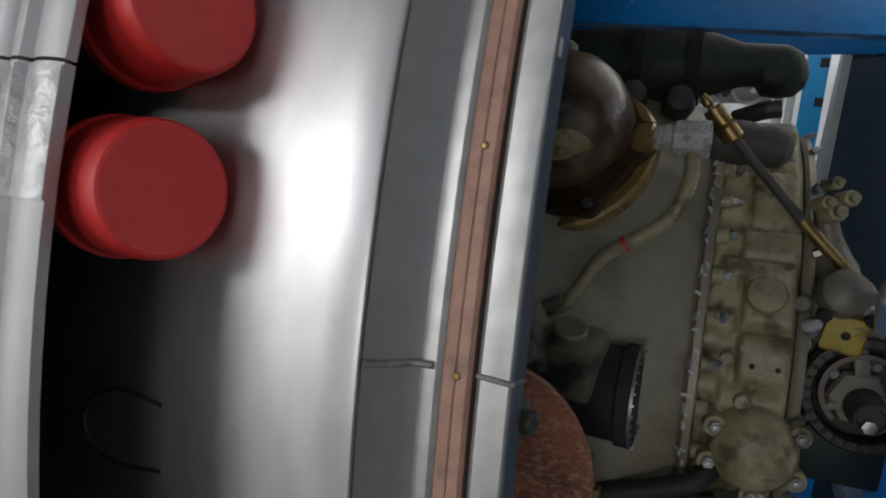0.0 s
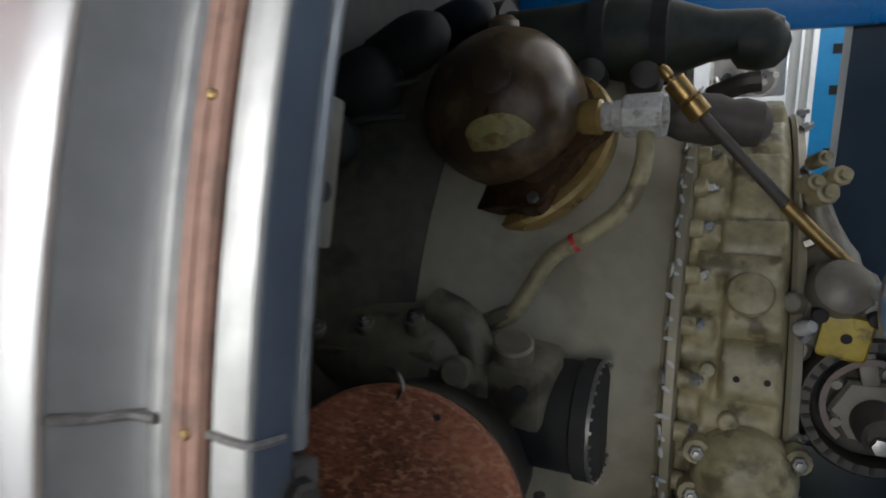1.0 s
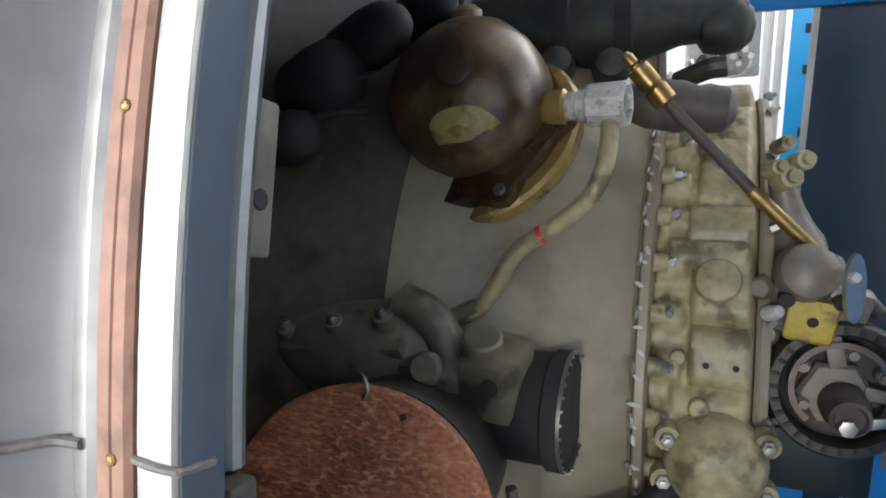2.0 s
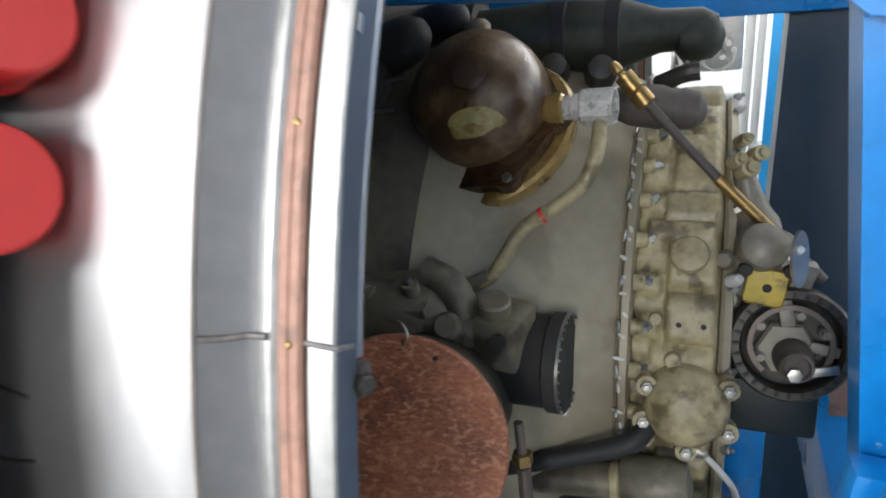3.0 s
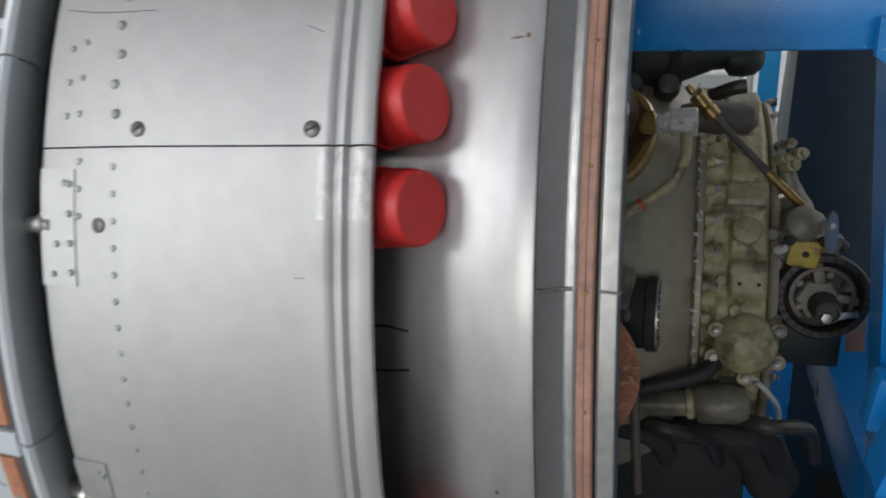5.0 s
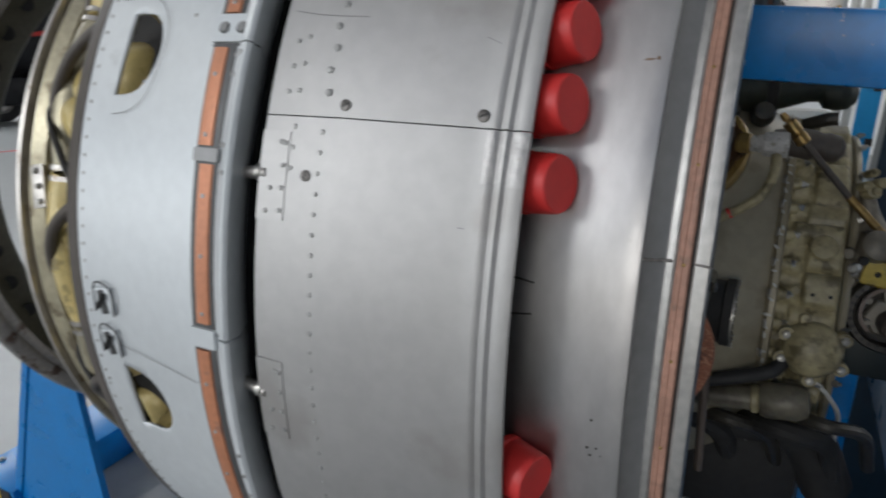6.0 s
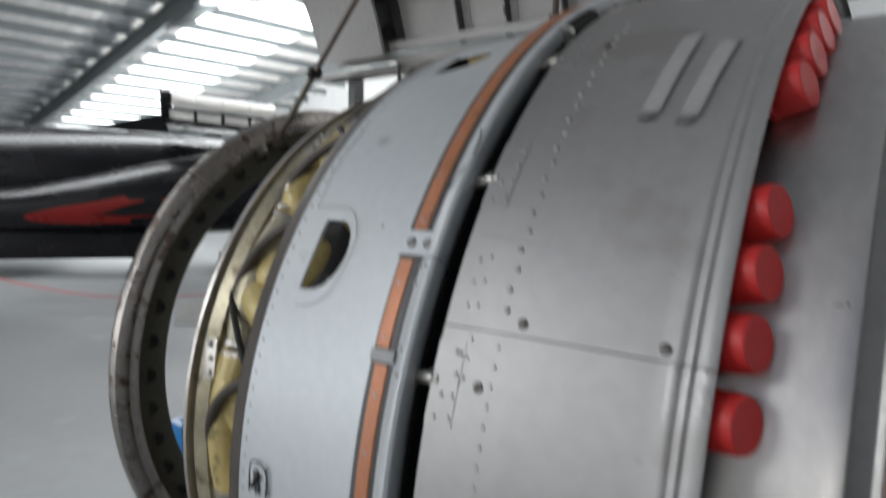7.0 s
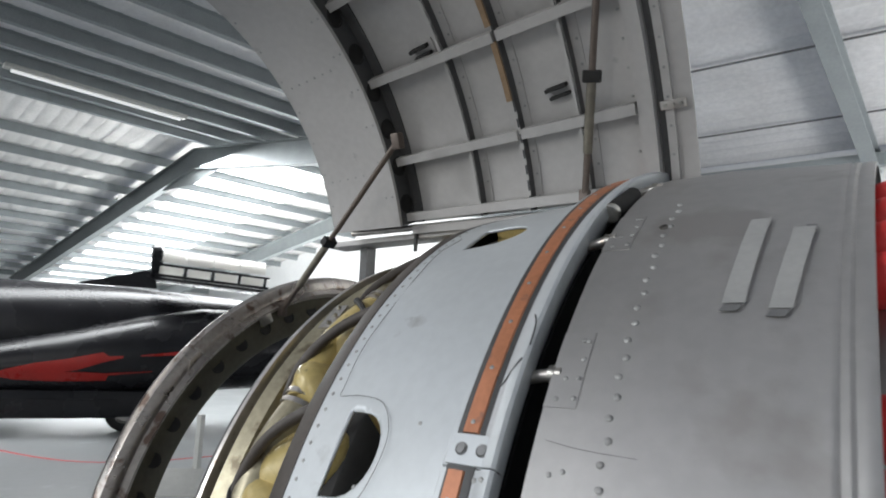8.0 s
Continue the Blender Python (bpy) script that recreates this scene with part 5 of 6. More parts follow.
    # reflection painted low on the dome, a thin pale skin that follows its curve
    rs, hs = [r for r, h in profile][:1:-1], [h for r, h in profile][:1:-1]
    bm = bmesh.new()
    rings = []
    for k in range(8):
        ring = []
        for q in range(32):
            a = 2 * math.pi * q / 32
            f = (k + 1) / 8 * (1 + 0.07 * math.sin(3 * a + 0.6) + 0.05 * math.sin(5 * a + 2.0))
            x, y = 0.025 + 0.021 * f * math.cos(a), -0.0425 + 0.0070 * f * math.sin(a) + 0.0095 * f * math.cos(a)
            r = math.hypot(x, y)
            ring.append(bm.verts.new(dmat @ Vector((x, y, float(np.interp(r, rs, hs)) + (0.0012 if k < 7 else -0.001)))))
        rings.append(ring)
    bm.faces.new(rings[0])
    for ra, rb in zip(rings, rings[1:]):
        for q in range(32):
            bm.faces.new((ra[q], rb[q], rb[(q + 1) % 32], ra[(q + 1) % 32]))
    bmesh.ops.recalc_face_normals(bm, faces=bm.faces)
    for f in bm.faces:
        f.smooth = True
    part("worn_patch", bm, M_DOME_GLINT, dm, "pale ochre skin painted as a reflection on the dome")
    part("base_ring", lathe([(0.055, -0.016), (0.074, -0.016), (0.0765, -0.012), (0.0765, -0.003), (0.074, 0.0), (0.055, 0.0)], m, 40), M_AMBER, dm, "amber varnished base ring")
    part("neck", lathe([(0.060, -0.06), (0.060, -0.018)], m, 30), M_DARK, dm)
    part("raised_disc", lathe([(0.0145, 0.0), (0.0145, 0.002), (0.011, 0.003), (0, 0.003)], Matrix.Translation(dmat @ Vector((0.021, -0.014, 0.0775))) @ (m.to_3x3() @ Vector((0.45, -0.30, 1.0))).to_track_quat("Z", "Y").to_matrix().to_4x4(), 20), M_DOME, dm)
    for k in range(6):
        a = radians(60 * k + 10)
        part("bolt", lathe([(0.0042, 0), (0.0042, 0.0035), (0, 0.004)], m @ pose(0.0705 * math.cos(a), 0.0705 * math.sin(a), 0.012), 6), M_BOLT, dm)
    part("crown_boss", lathe([(0.012, 0), (0.011, 0.01), (0.006, 0.014), (0, 0.014)], dmat @ pose(-0.008, 0.046, 0.054, -50, 0, 0), 14), M_DOME, dm)
    # connector
    co = thing("cable_connector", "off-white plug connector on a brown collar", "connector")
    cm = Matrix.Translation((0.318, -0.257, 1.399)) @ Vector((1, -0.10, 0.02)).to_track_quat("Z", "Y").to_matrix().to_4x4()
    part("collar", lathe([(0, 0.006), (0.011, 0.006), (0.0125, 0.010), (0.0125, 0.021), (0.010, 0.023), (0, 0.023)], cm, 18), M_AMBER, co, "brown varnished collar")
    part("sleeve", lathe([(0.0088, 0.021), (0.0098, 0.023), (0.0098, 0.028), (0.0085, 0.029), (0.0085, 0.030), (0.0108, 0.031), (0.0108, 0.039), (0, 0.039)], cm, 18), M_CORRODED, co)
    part("plug", lathe([(0, 0.037), (0.0135, 0.037), (0.0152, 0.039), (0.0158, 0.062), (0.0148, 0.064), (0.0128, 0.064), (0.0122, 0.050), (0, 0.050)], cm @ pose(0, 0, 0, 0, 0, 22), 8), M_CORRODED, co, "corroded white eight-sided coupling")
    # sensing line
    ln = thing("sensing_line", "dark slim line with a knurled brass fitting", "pipe")
    part("tip", lathe([(0.003, 0), (0.0045, 0.004), (0.0045, 0.010), (0.003, 0.012), (0.003, 0.018)], Matrix.Translation((0.370, -0.2, 1.43)) @ Vector((0.026, 0, -0.032)).to_track_quat("Z", "Y").to_matrix().to_4x4(), 12), M_BRASS, ln)
    part("fitting", lathe([(0.004, 0), (0.0085, 0.001), (0.0085, 0.017), (0.007, 0.019), (0.009, 0.021), (0.009, 0.033), (0.006, 0.035)], Matrix.Translation((0.379, -0.2, 1.420)) @ Vector((0.026, 0, -0.032)).to_track_quat("Z", "Y").to_matrix().to_4x4(), 12), M_BRASS, ln, "knurled brass fitting")
    part("line", rod((0.399, -0.2, 1.396), (0.462, -0.2, 1.327), 0.0044), M_HOSE, ln)
    part("line", rod((0.460, -0.2, 1.329), (0.525, -0.2, 1.264), 0.0052), M_BRASS, ln)
    part("line", rod((0.523, -0.2, 1.266), (0.548, -0.2, 1.240), 0.0058), M_HOSE, ln)
    part("cover", lathe([(0, -0.045), (0.012, -0.042), (0.019, -0.02), (0.020, 0.004), (0.017, 0.014), (0.019, 0.022), (0.017, 0.036), (0.009, 0.043), (0, 0.045)], pose(0.405, -0.172, 1.388, 0, 98, 8), 20), M_HOSE, ln, "dark rubber boot")
    # brown disc
    dk = thing("cover_disc", "brown weathered fibre disc blanking a round port", "disc")
    nd = Vector((0.18, -0.90, 0.30)).normalized()
    m = Matrix.Translation((0.265, -0.466, 1.199)) @ nd.to_track_quat("Z", "Y").to_matrix().to_4x4()
    part("disc", lathe([(0, -0.010), (0.0745, -0.010), (0.0765, -0.008), (0.0768, -0.003), (0.0752, 0), (0.070, 0.0005), (0, 0.001)], m, 56), M_DISC, dk)
    part("nick", box(0.0035, 0.003, 0.001, m @ pose(0.028, 0.061, 0.0012, 0, 0, 20)), M_BLACK_SHADE, dk)
    part("port", lathe([(0.066, -0.19), (0.066, -0.03), (0.074, -0.03), (0.074, -0.019), (0, -0.019)], m, 32), M_DARK, dk, "dark cast port behind the disc")
    part("wire", hose([m @ Vector((0.006, 0.070, 0.001)), m @ Vector((0.010, 0.077, 0.006)), m @ Vector((0.006, 0.084, 0.004)), m @ Vector((-0.004, 0.086, -0.004))], 0.0012, 6), M_BOLT, dk)
    # pump
    pm = thing("fuel_pump", "oily dark cast fuel pump bolted to the gearbox", "pump")
    part("body", lathe([(0, -0.075), (0.030, -0.075), (0.040, -0.062), (0.044, -0.02), (0.044, 0.03), (0.036, 0.05), (0.026, 0.066), (0, 0.07)], Matrix.Translation((0.195, -0.315, 1.226)) @ pose(0, 0, 0, 0, 90, -4), 28), M_PUMP, pm)
    part("flange", box(0.105, 0.05, 0.012, pose(0.19, -0.33, 1.247, 18, -6, 0), 0.004), M_PUMP, pm)
    for x, z in ((0.143, 1.241), (0.185, 1.250), (0.226, 1.258)):
        bs = part("boss", rod((x, -0.335, z - 0.012), (x, -0.345, z + 0.012), 0.0075, 12), M_PUMP, pm)
        piece("bolt", HEX, pose(x, -0.345, z + 0.011, 15, 0, 0) @ Matrix.Diagonal((0.9, 0.9, 1, 1)), bs)
    part("elbow", hose([(0.23, -0.32, 1.272), (0.255, -0.325, 1.262), (0.268, -0.33, 1.24), (0.27, -0.33, 1.21)], 0.014, 12), M_PUMP, pm)
    vb = thing("valve_block", "oily cast valve block with a hexagon plug", "valve")
    part("block", box(0.042, 0.05, 0.040, pose(0.262, -0.335, 1.222, 6, 8, -8), 0.007), M_PUMP, vb)
    part("block", box(0.040, 0.05, 0.046, pose(0.302, -0.328, 1.224, 6, 5, -6), 0.007), M_PUMP, vb)
    part("hex_plug", lathe([(0.014, -0.008), (0.014, 0.006), (0.012, 0.008), (0, 0.008)], pose(0.297, -0.338, 1.252, 18, 5, 10), 20), M_PUMP, vb)
    part("boss", lathe([(0.012, 0), (0.012, 0.01), (0.009, 0.014), (0, 0.014)], pose(0.262, -0.352, 1.236, 60, 0, 10), 16), M_PUMP, vb)
    part("boss", lathe([(0.006, 0), (0.006, 0.006), (0, 0.006)], pose(0.306, -0.353, 1.229, 75, 0, 0), 12), M_BLACK_SHADE, vb)
    # black can with a toothed rim
    cn = thing("starter_can", "black round starter housing with a toothed rim", "starter")
    part("can", lathe([(0, -0.04), (0.036, -0.04), (0.040, -0.034), (0.040, 0.014), (0.043, 0.016), (0.043, 0.026), (0.038, 0.028), (0, 0.028)], pose(0.322, -0.308, 1.192, 0, 90, -1), 36), M_BLACK_SHADE, cn)
    ring = part("tooth_ring", lathe([(0.0418, 0.0265), (0.0432, 0.0265), (0.0432, 0.029), (0.0418, 0.029)], pose(0.322, -0.308, 1.192, 0, 90, -1), 36), M_BOLT, cn)
    tooth = mesh_of("tooth", box(0.0018, 0.0018, 0.0016), M_BOLT, 0)
    for k in range(30):
        piece("tooth", tooth, pose(0.322, -0.308, 1.192, 0, 90, -1) @ pose(0.0425 * math.cos(k * math.pi / 15), 0.0425 * math.sin(k * math.pi / 15), 0.0298, 0, 0, 12 * k), ring)
    # round cover below the flange
    rc = thing("round_cover", "pale olive round cover with bolted lugs", "cover")
    m = Matrix.Translation((0.446, -0.284, 1.146)) @ Vector((0.12, -0.95, 0.16)).to_track_quat("Z", "Y").to_matrix().to_4x4()
    part("cover", lathe([(0.036, -0.05), (0.036, -0.010), (0.033, 0), (0.026, 0.009), (0.014, 0.014), (0, 0.015)], m, 30), M_OLIVE_LIGHT, rc)
    for a in (150, 200, 330, 30, 270):
        c = m @ Vector((0.038 * math.cos(radians(a)), 0.038 * math.sin(radians(a)), -0.006))
        lug = part("lug", lathe([(0.009, -0.012), (0.009, 0.003), (0, 0.003)], Matrix.Translation(c) @ m.to_quaternion().to_matrix().to_4x4(), 12), M_OLIVE_LIGHT, rc)
        piece("bolt", HEX, Matrix.Translation(c) @ m.to_quaternion().to_matrix().to_4x4() @ pose(0, 0, 0.003), lug)
    # control unit and wheel at the front
    cu = thing("control_unit", "grey cast control unit with a yellow tag plate", "control unit")
    part("body", box(0.05, 0.06, 0.06, pose(0.499, -0.192, 1.252, 0, 12, 0), 0.016), M_ALLOY, cu)
    part("horn", lathe([(0, -0.005), (0.0085, -0.004), (0.0095, 0.012), (0.012, 0.030), (0.0165, 0.046), (0.021, 0.056), (0.0215, 0.064), (0.012, 0.070), (0, 0.071)],
                       Matrix.Translation((0.480, -0.166, 1.335)) @ Vector((0.017, -0.004, -0.066)).to_track_quat("Z", "Y").to_matrix().to_4x4(), 20), M_ALLOY, cu, "flaring pale cast arm")
    part("clamp_ear", box(0.012, 0.016, 0.010, pose(0.521, -0.218, 1.262, 20, 35, 0), 0.003), M_WHITE, cu)
    part("bracket", box(0.018, 0.02, 0.026, pose(0.532, -0.205, 1.246, 0, 15, 0), 0.004), M_ALLOY, cu)
    part("side_lug", lathe([(0, 0), (0.008, 0.001), (0.009, 0.008), (0.006, 0.014), (0, 0.015)], pose(0.473, -0.21, 1.258, 75, 0, -20), 14), M_ALLOY, cu)
    part("side_lug", lathe([(0, 0), (0.010, 0.001), (0.011, 0.008), (0.008, 0.014), (0, 0.015)], pose(0.476, -0.205, 1.222, 80, 0, -10), 14), M_ALLOY, cu)
    part("arm", lathe([(0.016, -0.02), (0.022, 0.0), (0.019, 0.012), (0.010, 0.018), (0, 0.019)], pose(0.498, -0.215, 1.272, 60, 0, 10), 18), M_ALLOY, cu)
    tag = part("tag_plate", box(0.032, 0.003, 0.032, pose(0.5025, -0.2265, 1.241, 0, 8, 0), 0.004), M_TAG, cu, "chipped yellow tag plate")
    part("hole", rod((0.5035, -0.2275, 1.2405), (0.5035, -0.2289, 1.2405), 0.0038), M_BLACK_SHADE, tag)
    for s in (-0.017, 0.017):
        part("knob", rod((0.503 + s, -0.222, 1.257), (0.503 + s, -0.232, 1.257), 0.0055), M_BLACK_SHADE, cu)
    part("white_tip", lathe([(0.005, 0), (0.006, 0.006), (0.004, 0.014), (0, 0.015)], pose(0.474, -0.225, 1.243, 60, 0, 40), 10), M_WHITE, cu)
    part("white_tip", lathe([(0.006, 0), (0.007, 0.006), (0.003, 0.022), (0, 0.022)], pose(0.520, -0.225, 1.275, 70, 30, 0), 10), M_WHITE, cu)
    for x, z, r in ((0.484, 1.338, 0.011), (0.476, 1.345, 0.008), (0.492, 1.350, 0.009), (0.480, 1.362, 0.007)):
        part("union", lathe([(r, -0.014), (r, 0.004), (r * 0.9, 0.006), (r * 0.6, 0.007), (r * 0.55, 0.012), (0, 0.013)], pose(x, -0.20, z, 70, 20, 12) @ Matrix.Diagonal((0.8, 0.8, 1, 1)), 10), M_OLIVE_LIGHT, cu)
    fin = part("lever", lathe([(0.016, -0.002), (0.016, 0.002), (0, 0.002)], pose(0.524, -0.24, 1.272, 85, 0, 20) @ Matrix.Diagonal((0.42, 1.5, 1, 1)), 20), M_RING, cu, "rounded flat steel lever")
    wh = thing("drive_wheel", "dark slotted drive wheel with a worn steel hub", "wheel")
    m = Matrix.Translation((0.526, -0.226, 1.189)) @ Vector((0.05, -0.95, 0.2)).to_track_quat("Z", "Y").to_matrix().to_4x4()
    part("ring", lathe([(0.0505, -0.022), (0.0505, 0.0), (0.048, 0.004), (0.0415, 0.004), (0.0395, 0.0), (0.0395, -0.016), (0.034, -0.018), (0, -0.018)], m, 40), M_DARK, wh)
    part("inner_ring", revolve([(-0.002, 0.030), (-0.002, 0.0345), (0.002, 0.0345), (0.002, 0.030)], 40, 320, 8, zc=0), M_STRUT, wh, "bright broken ring").matrix_world = m @ pose(0, 0, -0.004, 0, -90, 0)
    part("plate", lathe([(0.026, -0.018), (0.026, -0.010), (0.023, -0.007), (0, -0.007)], m @ pose(-0.002, -0.006, 0), 6), M_ALLOY, wh)
    part("hub", lathe([(0.016, -0.008), (0.016, 0.004), (0.014, 0.008), (0.0135, 0.020), (0.011, 0.022), (0.0095, 0.019), (0, 0.019)], m @ pose(0.002, -0.012, 0, 8, 0, 0), 20), M_HOSE, wh, "brown worn hub")
    part("hub_nut", lathe([(0.006, 0.018), (0.006, 0.023), (0, 0.024)], m @ pose(0.0, -0.020, 0.002), 6), M_BOLT, wh)
    for a, d in ((75, 0.026), (150, 0.028), (20, 0.029), (210, 0.027), (300, 0.029)):
        c = m @ pose(d * math.cos(radians(a)), d * math.sin(radians(a)), -0.012)
        st = part("stud", lathe([(0.0055, -0.006), (0.0055, 0.004), (0.0035, 0.006), (0.0035, 0.011), (0, 0.011)], c, 10), M_ALLOY, wh)
        piece("bolt", HEX, c @ pose(0, 0, 0.004) @ Matrix.Diagonal((0.8, 0.8, 0.8, 1)), st)
    part("spoke", box(0.012, 0.024, 0.006, m @ pose(-0.004, 0.026, -0.008, 0, 0, 12), 0.002), M_ALLOY, wh)
    part("spoke", box(0.024, 0.010, 0.006, m @ pose(0.027, -0.004, -0.008, 0, 0, -10), 0.002), M_ALLOY, wh)
    part("clip", box(0.022, 0.008, 0.004, m @ pose(0.026, -0.020, 0.003, 0, 0, 12), 0.0015), M_BOLT, wh)
    slot = mesh_of("slot", box(0.003, 0.0055, 0.003), M_BLACK_SHADE, 0)
    for k in range(28):
        piece("slot", slot, m @ pose(0.044 * math.cos(k * math.pi / 14), 0.044 * math.sin(k * math.pi / 14), 0.0035, 0, 0, k * 180 / 14 + 90), wh)
    ub = thing("junction_box", "dark green-black box hung below the drive wheel", "box")
    part("box", box(0.085, 0.06, 0.055, pose(0.512, -0.185, 1.118), 0.006), M_GREEN, ub)
    part("tag", box(0.022, 0.004, 0.075, pose(0.584, -0.14, 1.114, 0, -4, 0), 0.001), M_SEAL, ub, "orange-brown plate")
    part("hanger", box(0.03, 0.03, 0.06, pose(0.505, -0.17, 1.165), 0.004), M_BLACK_SHADE, ub)
    # lower pipework
    lp = thing("lower_pipework", "oily hoses and pipes slung below the gearbox", "pipes")
    part("hose", hose([(0.27, -0.31, 1.072), (0.325, -0.305, 1.088), (0.37, -0.30, 1.102), (0.402, -0.295, 1.115), (0.416, -0.28, 1.128)], 0.0095, 12), M_BLACK, lp)
    part("tube", rod((0.25, -0.29, 1.050), (0.392, -0.29, 1.068), 0.0155, 18), M_PUMP, lp)
    part("tube_collar", rod((0.384, -0.29, 1.067), (0.394, -0.29, 1.068), 0.0185, 18), M_OLIVE_LIGHT, lp)
    part("filter", lathe([(0, 0), (0.021, 0.002), (0.024, 0.010), (0.024, 0.045), (0.019, 0.058), (0, 0.062)], Matrix.Translation((0.393, -0.29, 1.068)) @ Vector((1, 0, 0.15)).to_track_quat("Z", "Y").to_matrix().to_4x4(), 22), M_PUMP, lp)
    part("brass_rod", rod((0.326, -0.38, 1.175), (0.329, -0.38, 1.135), 0.004, 10), M_STRUT, lp)
    part("brass_rod", rod((0.329, -0.38, 1.135), (0.335, -0.38, 1.00), 0.0055, 10), M_STRUT, lp)
    part("union", rod((0.328, -0.38, 1.148), (0.3285, -0.38, 1.138), 0.0085, 6), M_BRASS, lp)
    part("cable", hose([(0.455, -0.26, 1.095), (0.475, -0.26, 1.075), (0.49, -0.25, 1.045), (0.492, -0.24, 1.00)], 0.003, 8), M_WHITE, lp)
    part("cable", hose([(0.438, -0.27, 1.108), (0.452, -0.27, 1.098), (0.462, -0.26, 1.09)], 0.004, 8), M_BOLT, lp)
    # filler hoses, duct and sump, coloured near-black to darken the lower bay
    for k, (x, z, r) in enumerate(((0.24, 1.035, 0.012), (0.30, 1.02, 0.016), (0.36, 1.03, 0.010), (0.43, 1.035, 0.014), (0.47, 1.06, 0.009))):
        part("hose", hose([(x - 0.06, -0.25, z - 0.02), (x, -0.275 - 0.008 * k, z), (x + 0.05, -0.26, z - 0.03), (x + 0.07, -0.22, z - 0.10)], r, 10), M_BLACK_SHADE if k % 2 else M_DARK, lp)
    part("duct", hose([(0.30, -0.22, 0.985), (0.40, -0.22, 1.0), (0.46, -0.21, 0.98), (0.50, -0.2, 0.90)], 0.035, 16), M_BLACK_SHADE, lp)
    part("sump", lathe([(0.10, -0.2), (0.14, -0.1), (0.15, 0.1), (0.12, 0.16), (0, 0.17)], pose(0.3, -0.1, 0.92, 0, 90, 0), 24), M_BLACK_SHADE, lp)
    # top of the bay
    tp = thing("upper_accessory", "dark cast accessory drive above the gearbox", "accessory drive")
    part("barrel", lathe([(0, -0.20), (0.036, -0.19), (0.042, -0.12), (0.036, -0.05), (0.040, 0.06), (0.034, 0.10), (0.022, 0.135), (0.020, 0.175), (0.012, 0.19), (0, 0.19)], Matrix.Translation((0.265, -0.06, 1.452)) @ pose(0, 0, 0, 0, 90, 0), 24), M_BARREL, tp)
    part("end_knob", lathe([(0.016, -0.022), (0.026, -0.016), (0.029, 0.0), (0.026, 0.014), (0.016, 0.023), (0, 0.026)], pose(0.436, -0.06, 1.444, 0, 90, 0) @ Matrix.Diagonal((0.85, 0.85, 1, 1)), 24), M_BARREL, tp, "rounded olive-green end knob")
    part("bracket", hose([(0.40, -0.08, 1.40), (0.425, -0.09, 1.41), (0.44, -0.09, 1.412)], 0.009, 10), M_DARK, tp)
    for x, r in ((0.20, 0.047), (0.30, 0.046), (0.355, 0.042)):
        part("collar", lathe([(r - 0.012, -0.008), (r, -0.007), (r, 0.007), (r - 0.012, 0.008)], pose(x, -0.06, 1.452, 0, 90, 0), 20), M_BLACK_SHADE, tp)
    for x, y, z in ((0.24, -0.10, 1.425), (0.30, -0.115, 1.42), (0.345, -0.10, 1.415)):
        part("lobe", lathe([(0, -0.02), (0.014, -0.018), (0.017, 0.0), (0.013, 0.016), (0, 0.02)], pose(x, y, z, 60, 20, 0), 16), M_DARK, tp)
    for k, (x, y, z, r, s) in enumerate(((0.135, -0.24, 1.425, 0.030, 0.05), (0.17, -0.22, 1.455, 0.024, 0.06), (0.125, -0.28, 1.385, 0.022, 0.04), (0.20, -0.17, 1.475, 0.02, 0.05))):
        part("housing", lathe([(0, -s), (r * 0.45, -s * 0.96), (r * 0.8, -s * 0.84), (r, -s * 0.6), (r, s * 0.2), (r * 0.88, s * 0.5), (r * 0.6, s * 0.72), (r * 0.3, s * 0.80), (0, s * 0.82)], pose(x, y, z, 20 + 15 * k, 70, 10 * k), 18), M_BLACK_SHADE, tp)
    for k in range(4):
        part("thin_line", hose([(0.11, -0.27 + 0.02 * k, 1.37 + 0.028 * k), (0.15, -0.285 + 0.025 * k, 1.40 + 0.022 * k), (0.19, -0.27 + 0.03 * k, 1.405 + 0.025 * k)], 0.0028, 6), M_BLACK_SHADE, tp)


M_AMBER = mat("amber_varnished_metal", (0.36, 0.24, 0.08), 0.26, 0.3, 0.2, 20, 120, 0.08, (0.14, 0.08, 0.03), 30, 0.56, coat=0.3)
M_CORRODED = mat("white_corroded_alloy", (0.50, 0.49, 0.46), 0.6, 0.1, 0.22, 50, 300, 0.7, (0.28, 0.26, 0.22), 110, 0.56)
M_CARAMEL = mat("dark_caramel_varnish", (0.075, 0.038, 0.018), 0.28, 0.1, 0.3, 16, 90, 0.08, (0.04, 0.02, 0.01), 22, 0.55, coat=0.4)
M_BARREL = mat("dusty_green_black_casting", (0.030, 0.036, 0.025), 0.5, 0.1, 0.3, 16, 90, 0.15, (0.025, 0.028, 0.02), 22, 0.55)
M_TAG = mat("chipped_yellow_paint", (0.48, 0.36, 0.07), 0.5, 0, 0.15, 40, 200, 0.15, (0.25, 0.2, 0.08), 90, 0.58)
gearbox()


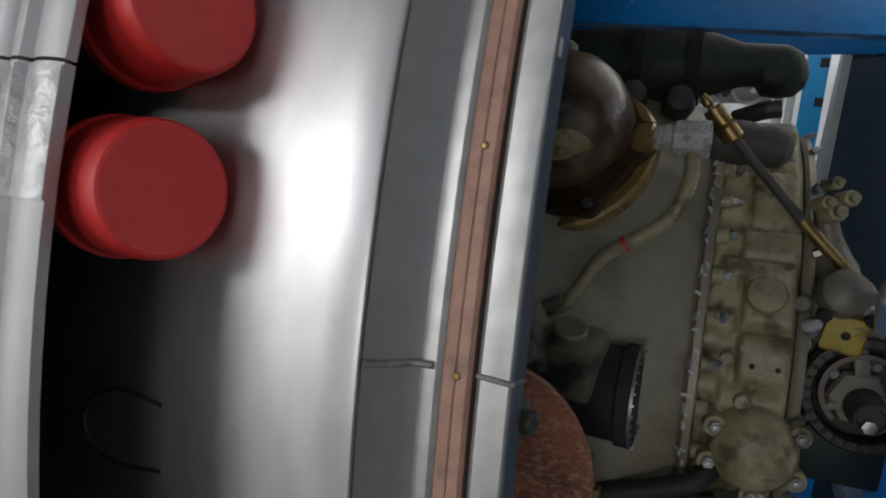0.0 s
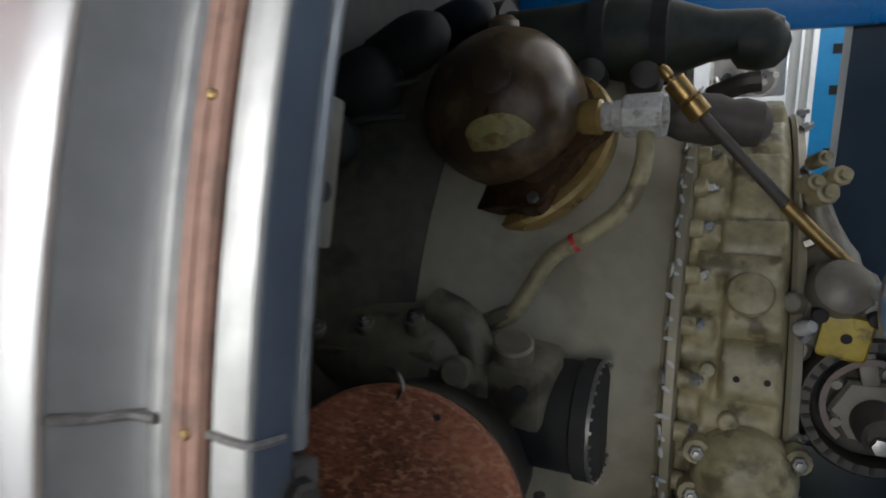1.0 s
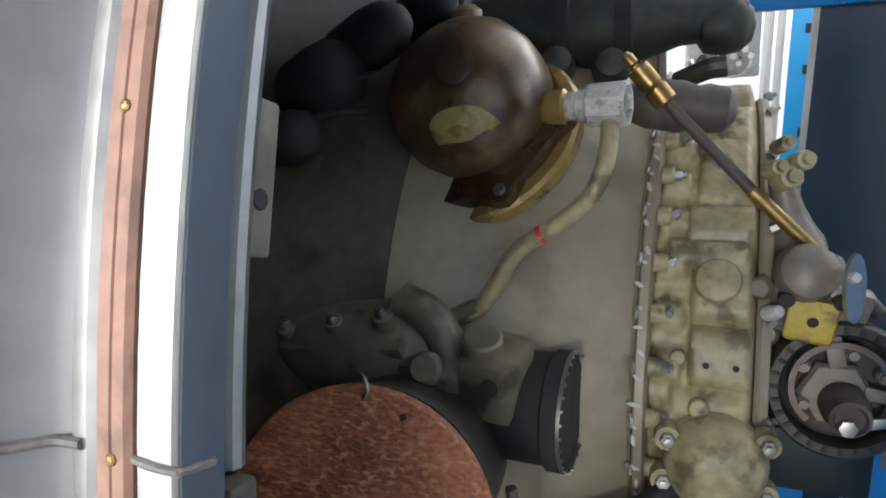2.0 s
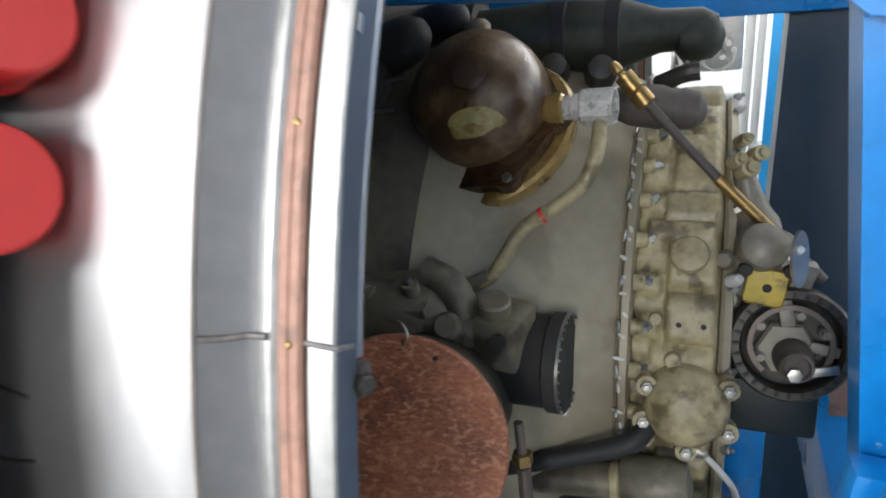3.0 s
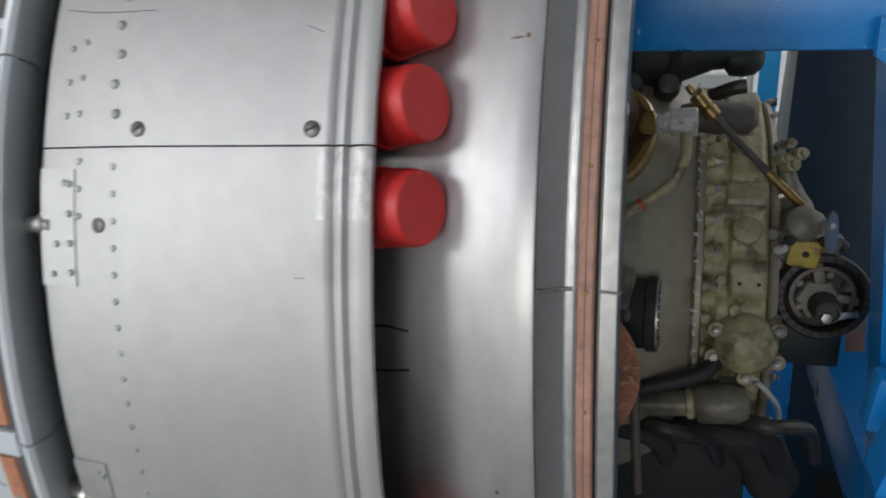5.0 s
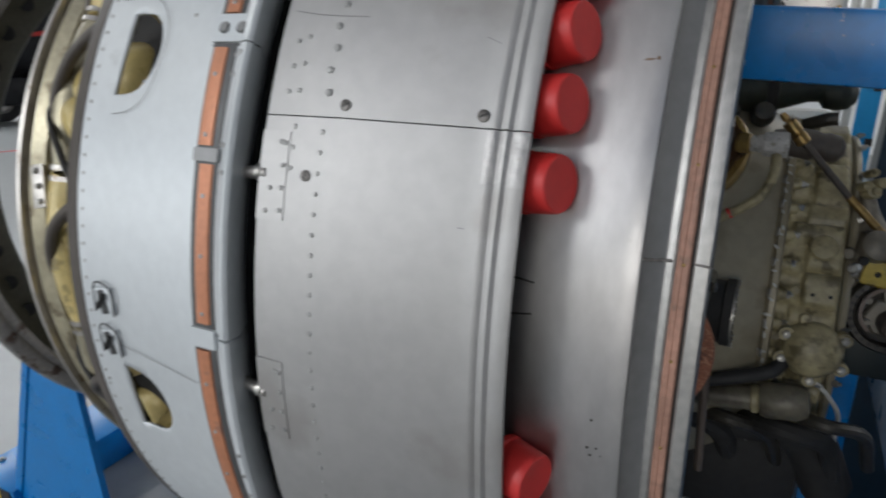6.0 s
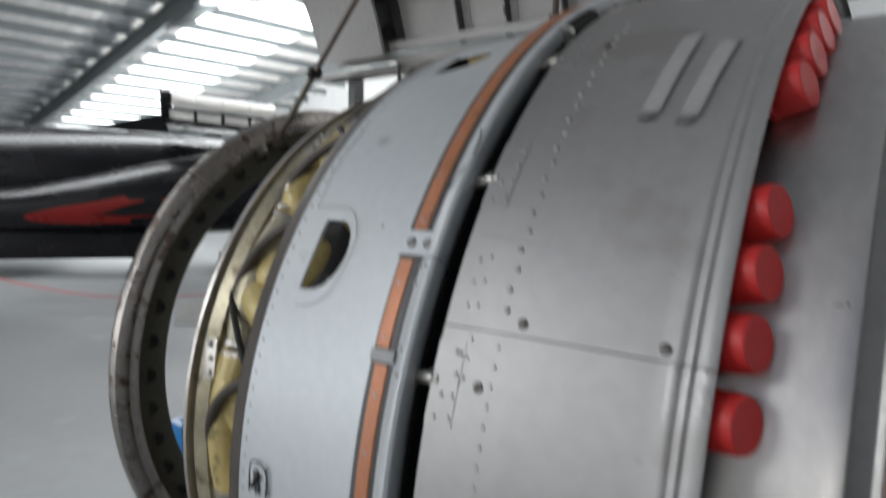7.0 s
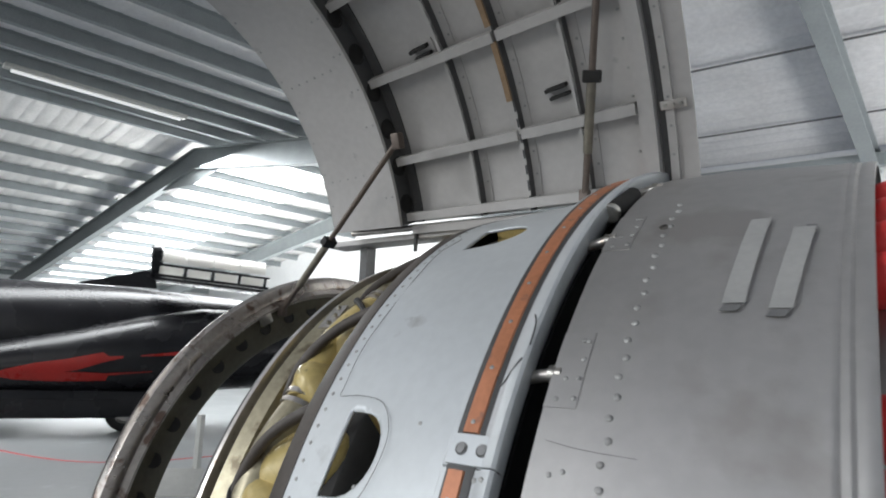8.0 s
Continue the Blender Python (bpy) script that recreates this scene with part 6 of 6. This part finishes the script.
# ---- things seen past the bay ----
def beyond():
    rk = thing("white_rack", "white tubular rack with a blue banded panel", "rack")
    part("tube", rod((0.552, 2.0, 0.0), (0.575, 2.0, 1.75), 0.017), M_WHITE, rk)
    part("tube", rod((0.592, 2.0, 0.0), (0.615, 2.0, 1.75), 0.014), M_WHITE, rk)
    pn = part("panel", box(0.075, 0.012, 1.75, pose(0.672, 2.0, 0.875, 0, 0.8, 0)), M_CYAN, rk, "bright blue panel with black bands")
    for z in (1.06, 1.28, 1.42, 1.56):
        part("band", box(0.028, 0.006, 0.032, pose(0.70, 1.99, z)), M_BLACK_SHADE, pn)
    part("side_panel", box(0.10, 0.012, 1.7, pose(0.768, 2.02, 0.85, 0, 3, 0)), M_TAPE, rk, "pale speckled side panel")
    ex = thing("bright_machine", "polished machine part with a chrome ring", "machine part")
    part("ring", lathe([(0.055, -0.01), (0.065, -0.01), (0.065, 0.01), (0.055, 0.01), (0.055, -0.01)], pose(0.462, 2.1, 1.32, 90, 0, 0), 28), M_RING, ex)
    part("block", box(0.28, 0.12, 0.5, pose(0.42, 2.25, 1.5), 0.02), M_RING, ex)
    part("block", box(0.34, 0.1, 0.4, pose(0.40, 2.3, 0.95), 0.02), M_WHITE, ex)
    part("leg", box(0.08, 0.08, 0.9, pose(0.42, 2.25, 0.45)), M_GALV, ex)
    rnd = random.Random(11)
    for k in range(12):
        x, z, w = rnd.uniform(0.30, 0.50), rnd.uniform(1.22, 1.58), rnd.uniform(0.03, 0.08)
        part("pipe", hose([(x - w, 2.12, z + rnd.uniform(-0.06, 0.06)), (x - w * 0.3, 2.05, z + rnd.uniform(-0.05, 0.05)), (x + w * 0.4, 2.05, z + rnd.uniform(-0.05, 0.05)), (x + w, 2.12, z + rnd.uniform(-0.06, 0.06))], rnd.uniform(0.006, 0.014), 10), (M_RING, M_BLACK_SHADE, M_BRASS, M_BLACK_SHADE)[k % 4], ex, "shiny and dark bent pipe")
    for k in range(5):
        part("stud", rod((0.44 + 0.02 * k, 2.09, 1.36 - 0.025 * (k % 3)), (0.44 + 0.02 * k, 2.06, 1.36 - 0.025 * (k % 3)), 0.011), M_RING, ex)


M_CYAN = mat("bright_blue_panel", (0.02, 0.30, 0.62), 0.4, 0, 0.06, 6, 60, 0.03)
beyond()
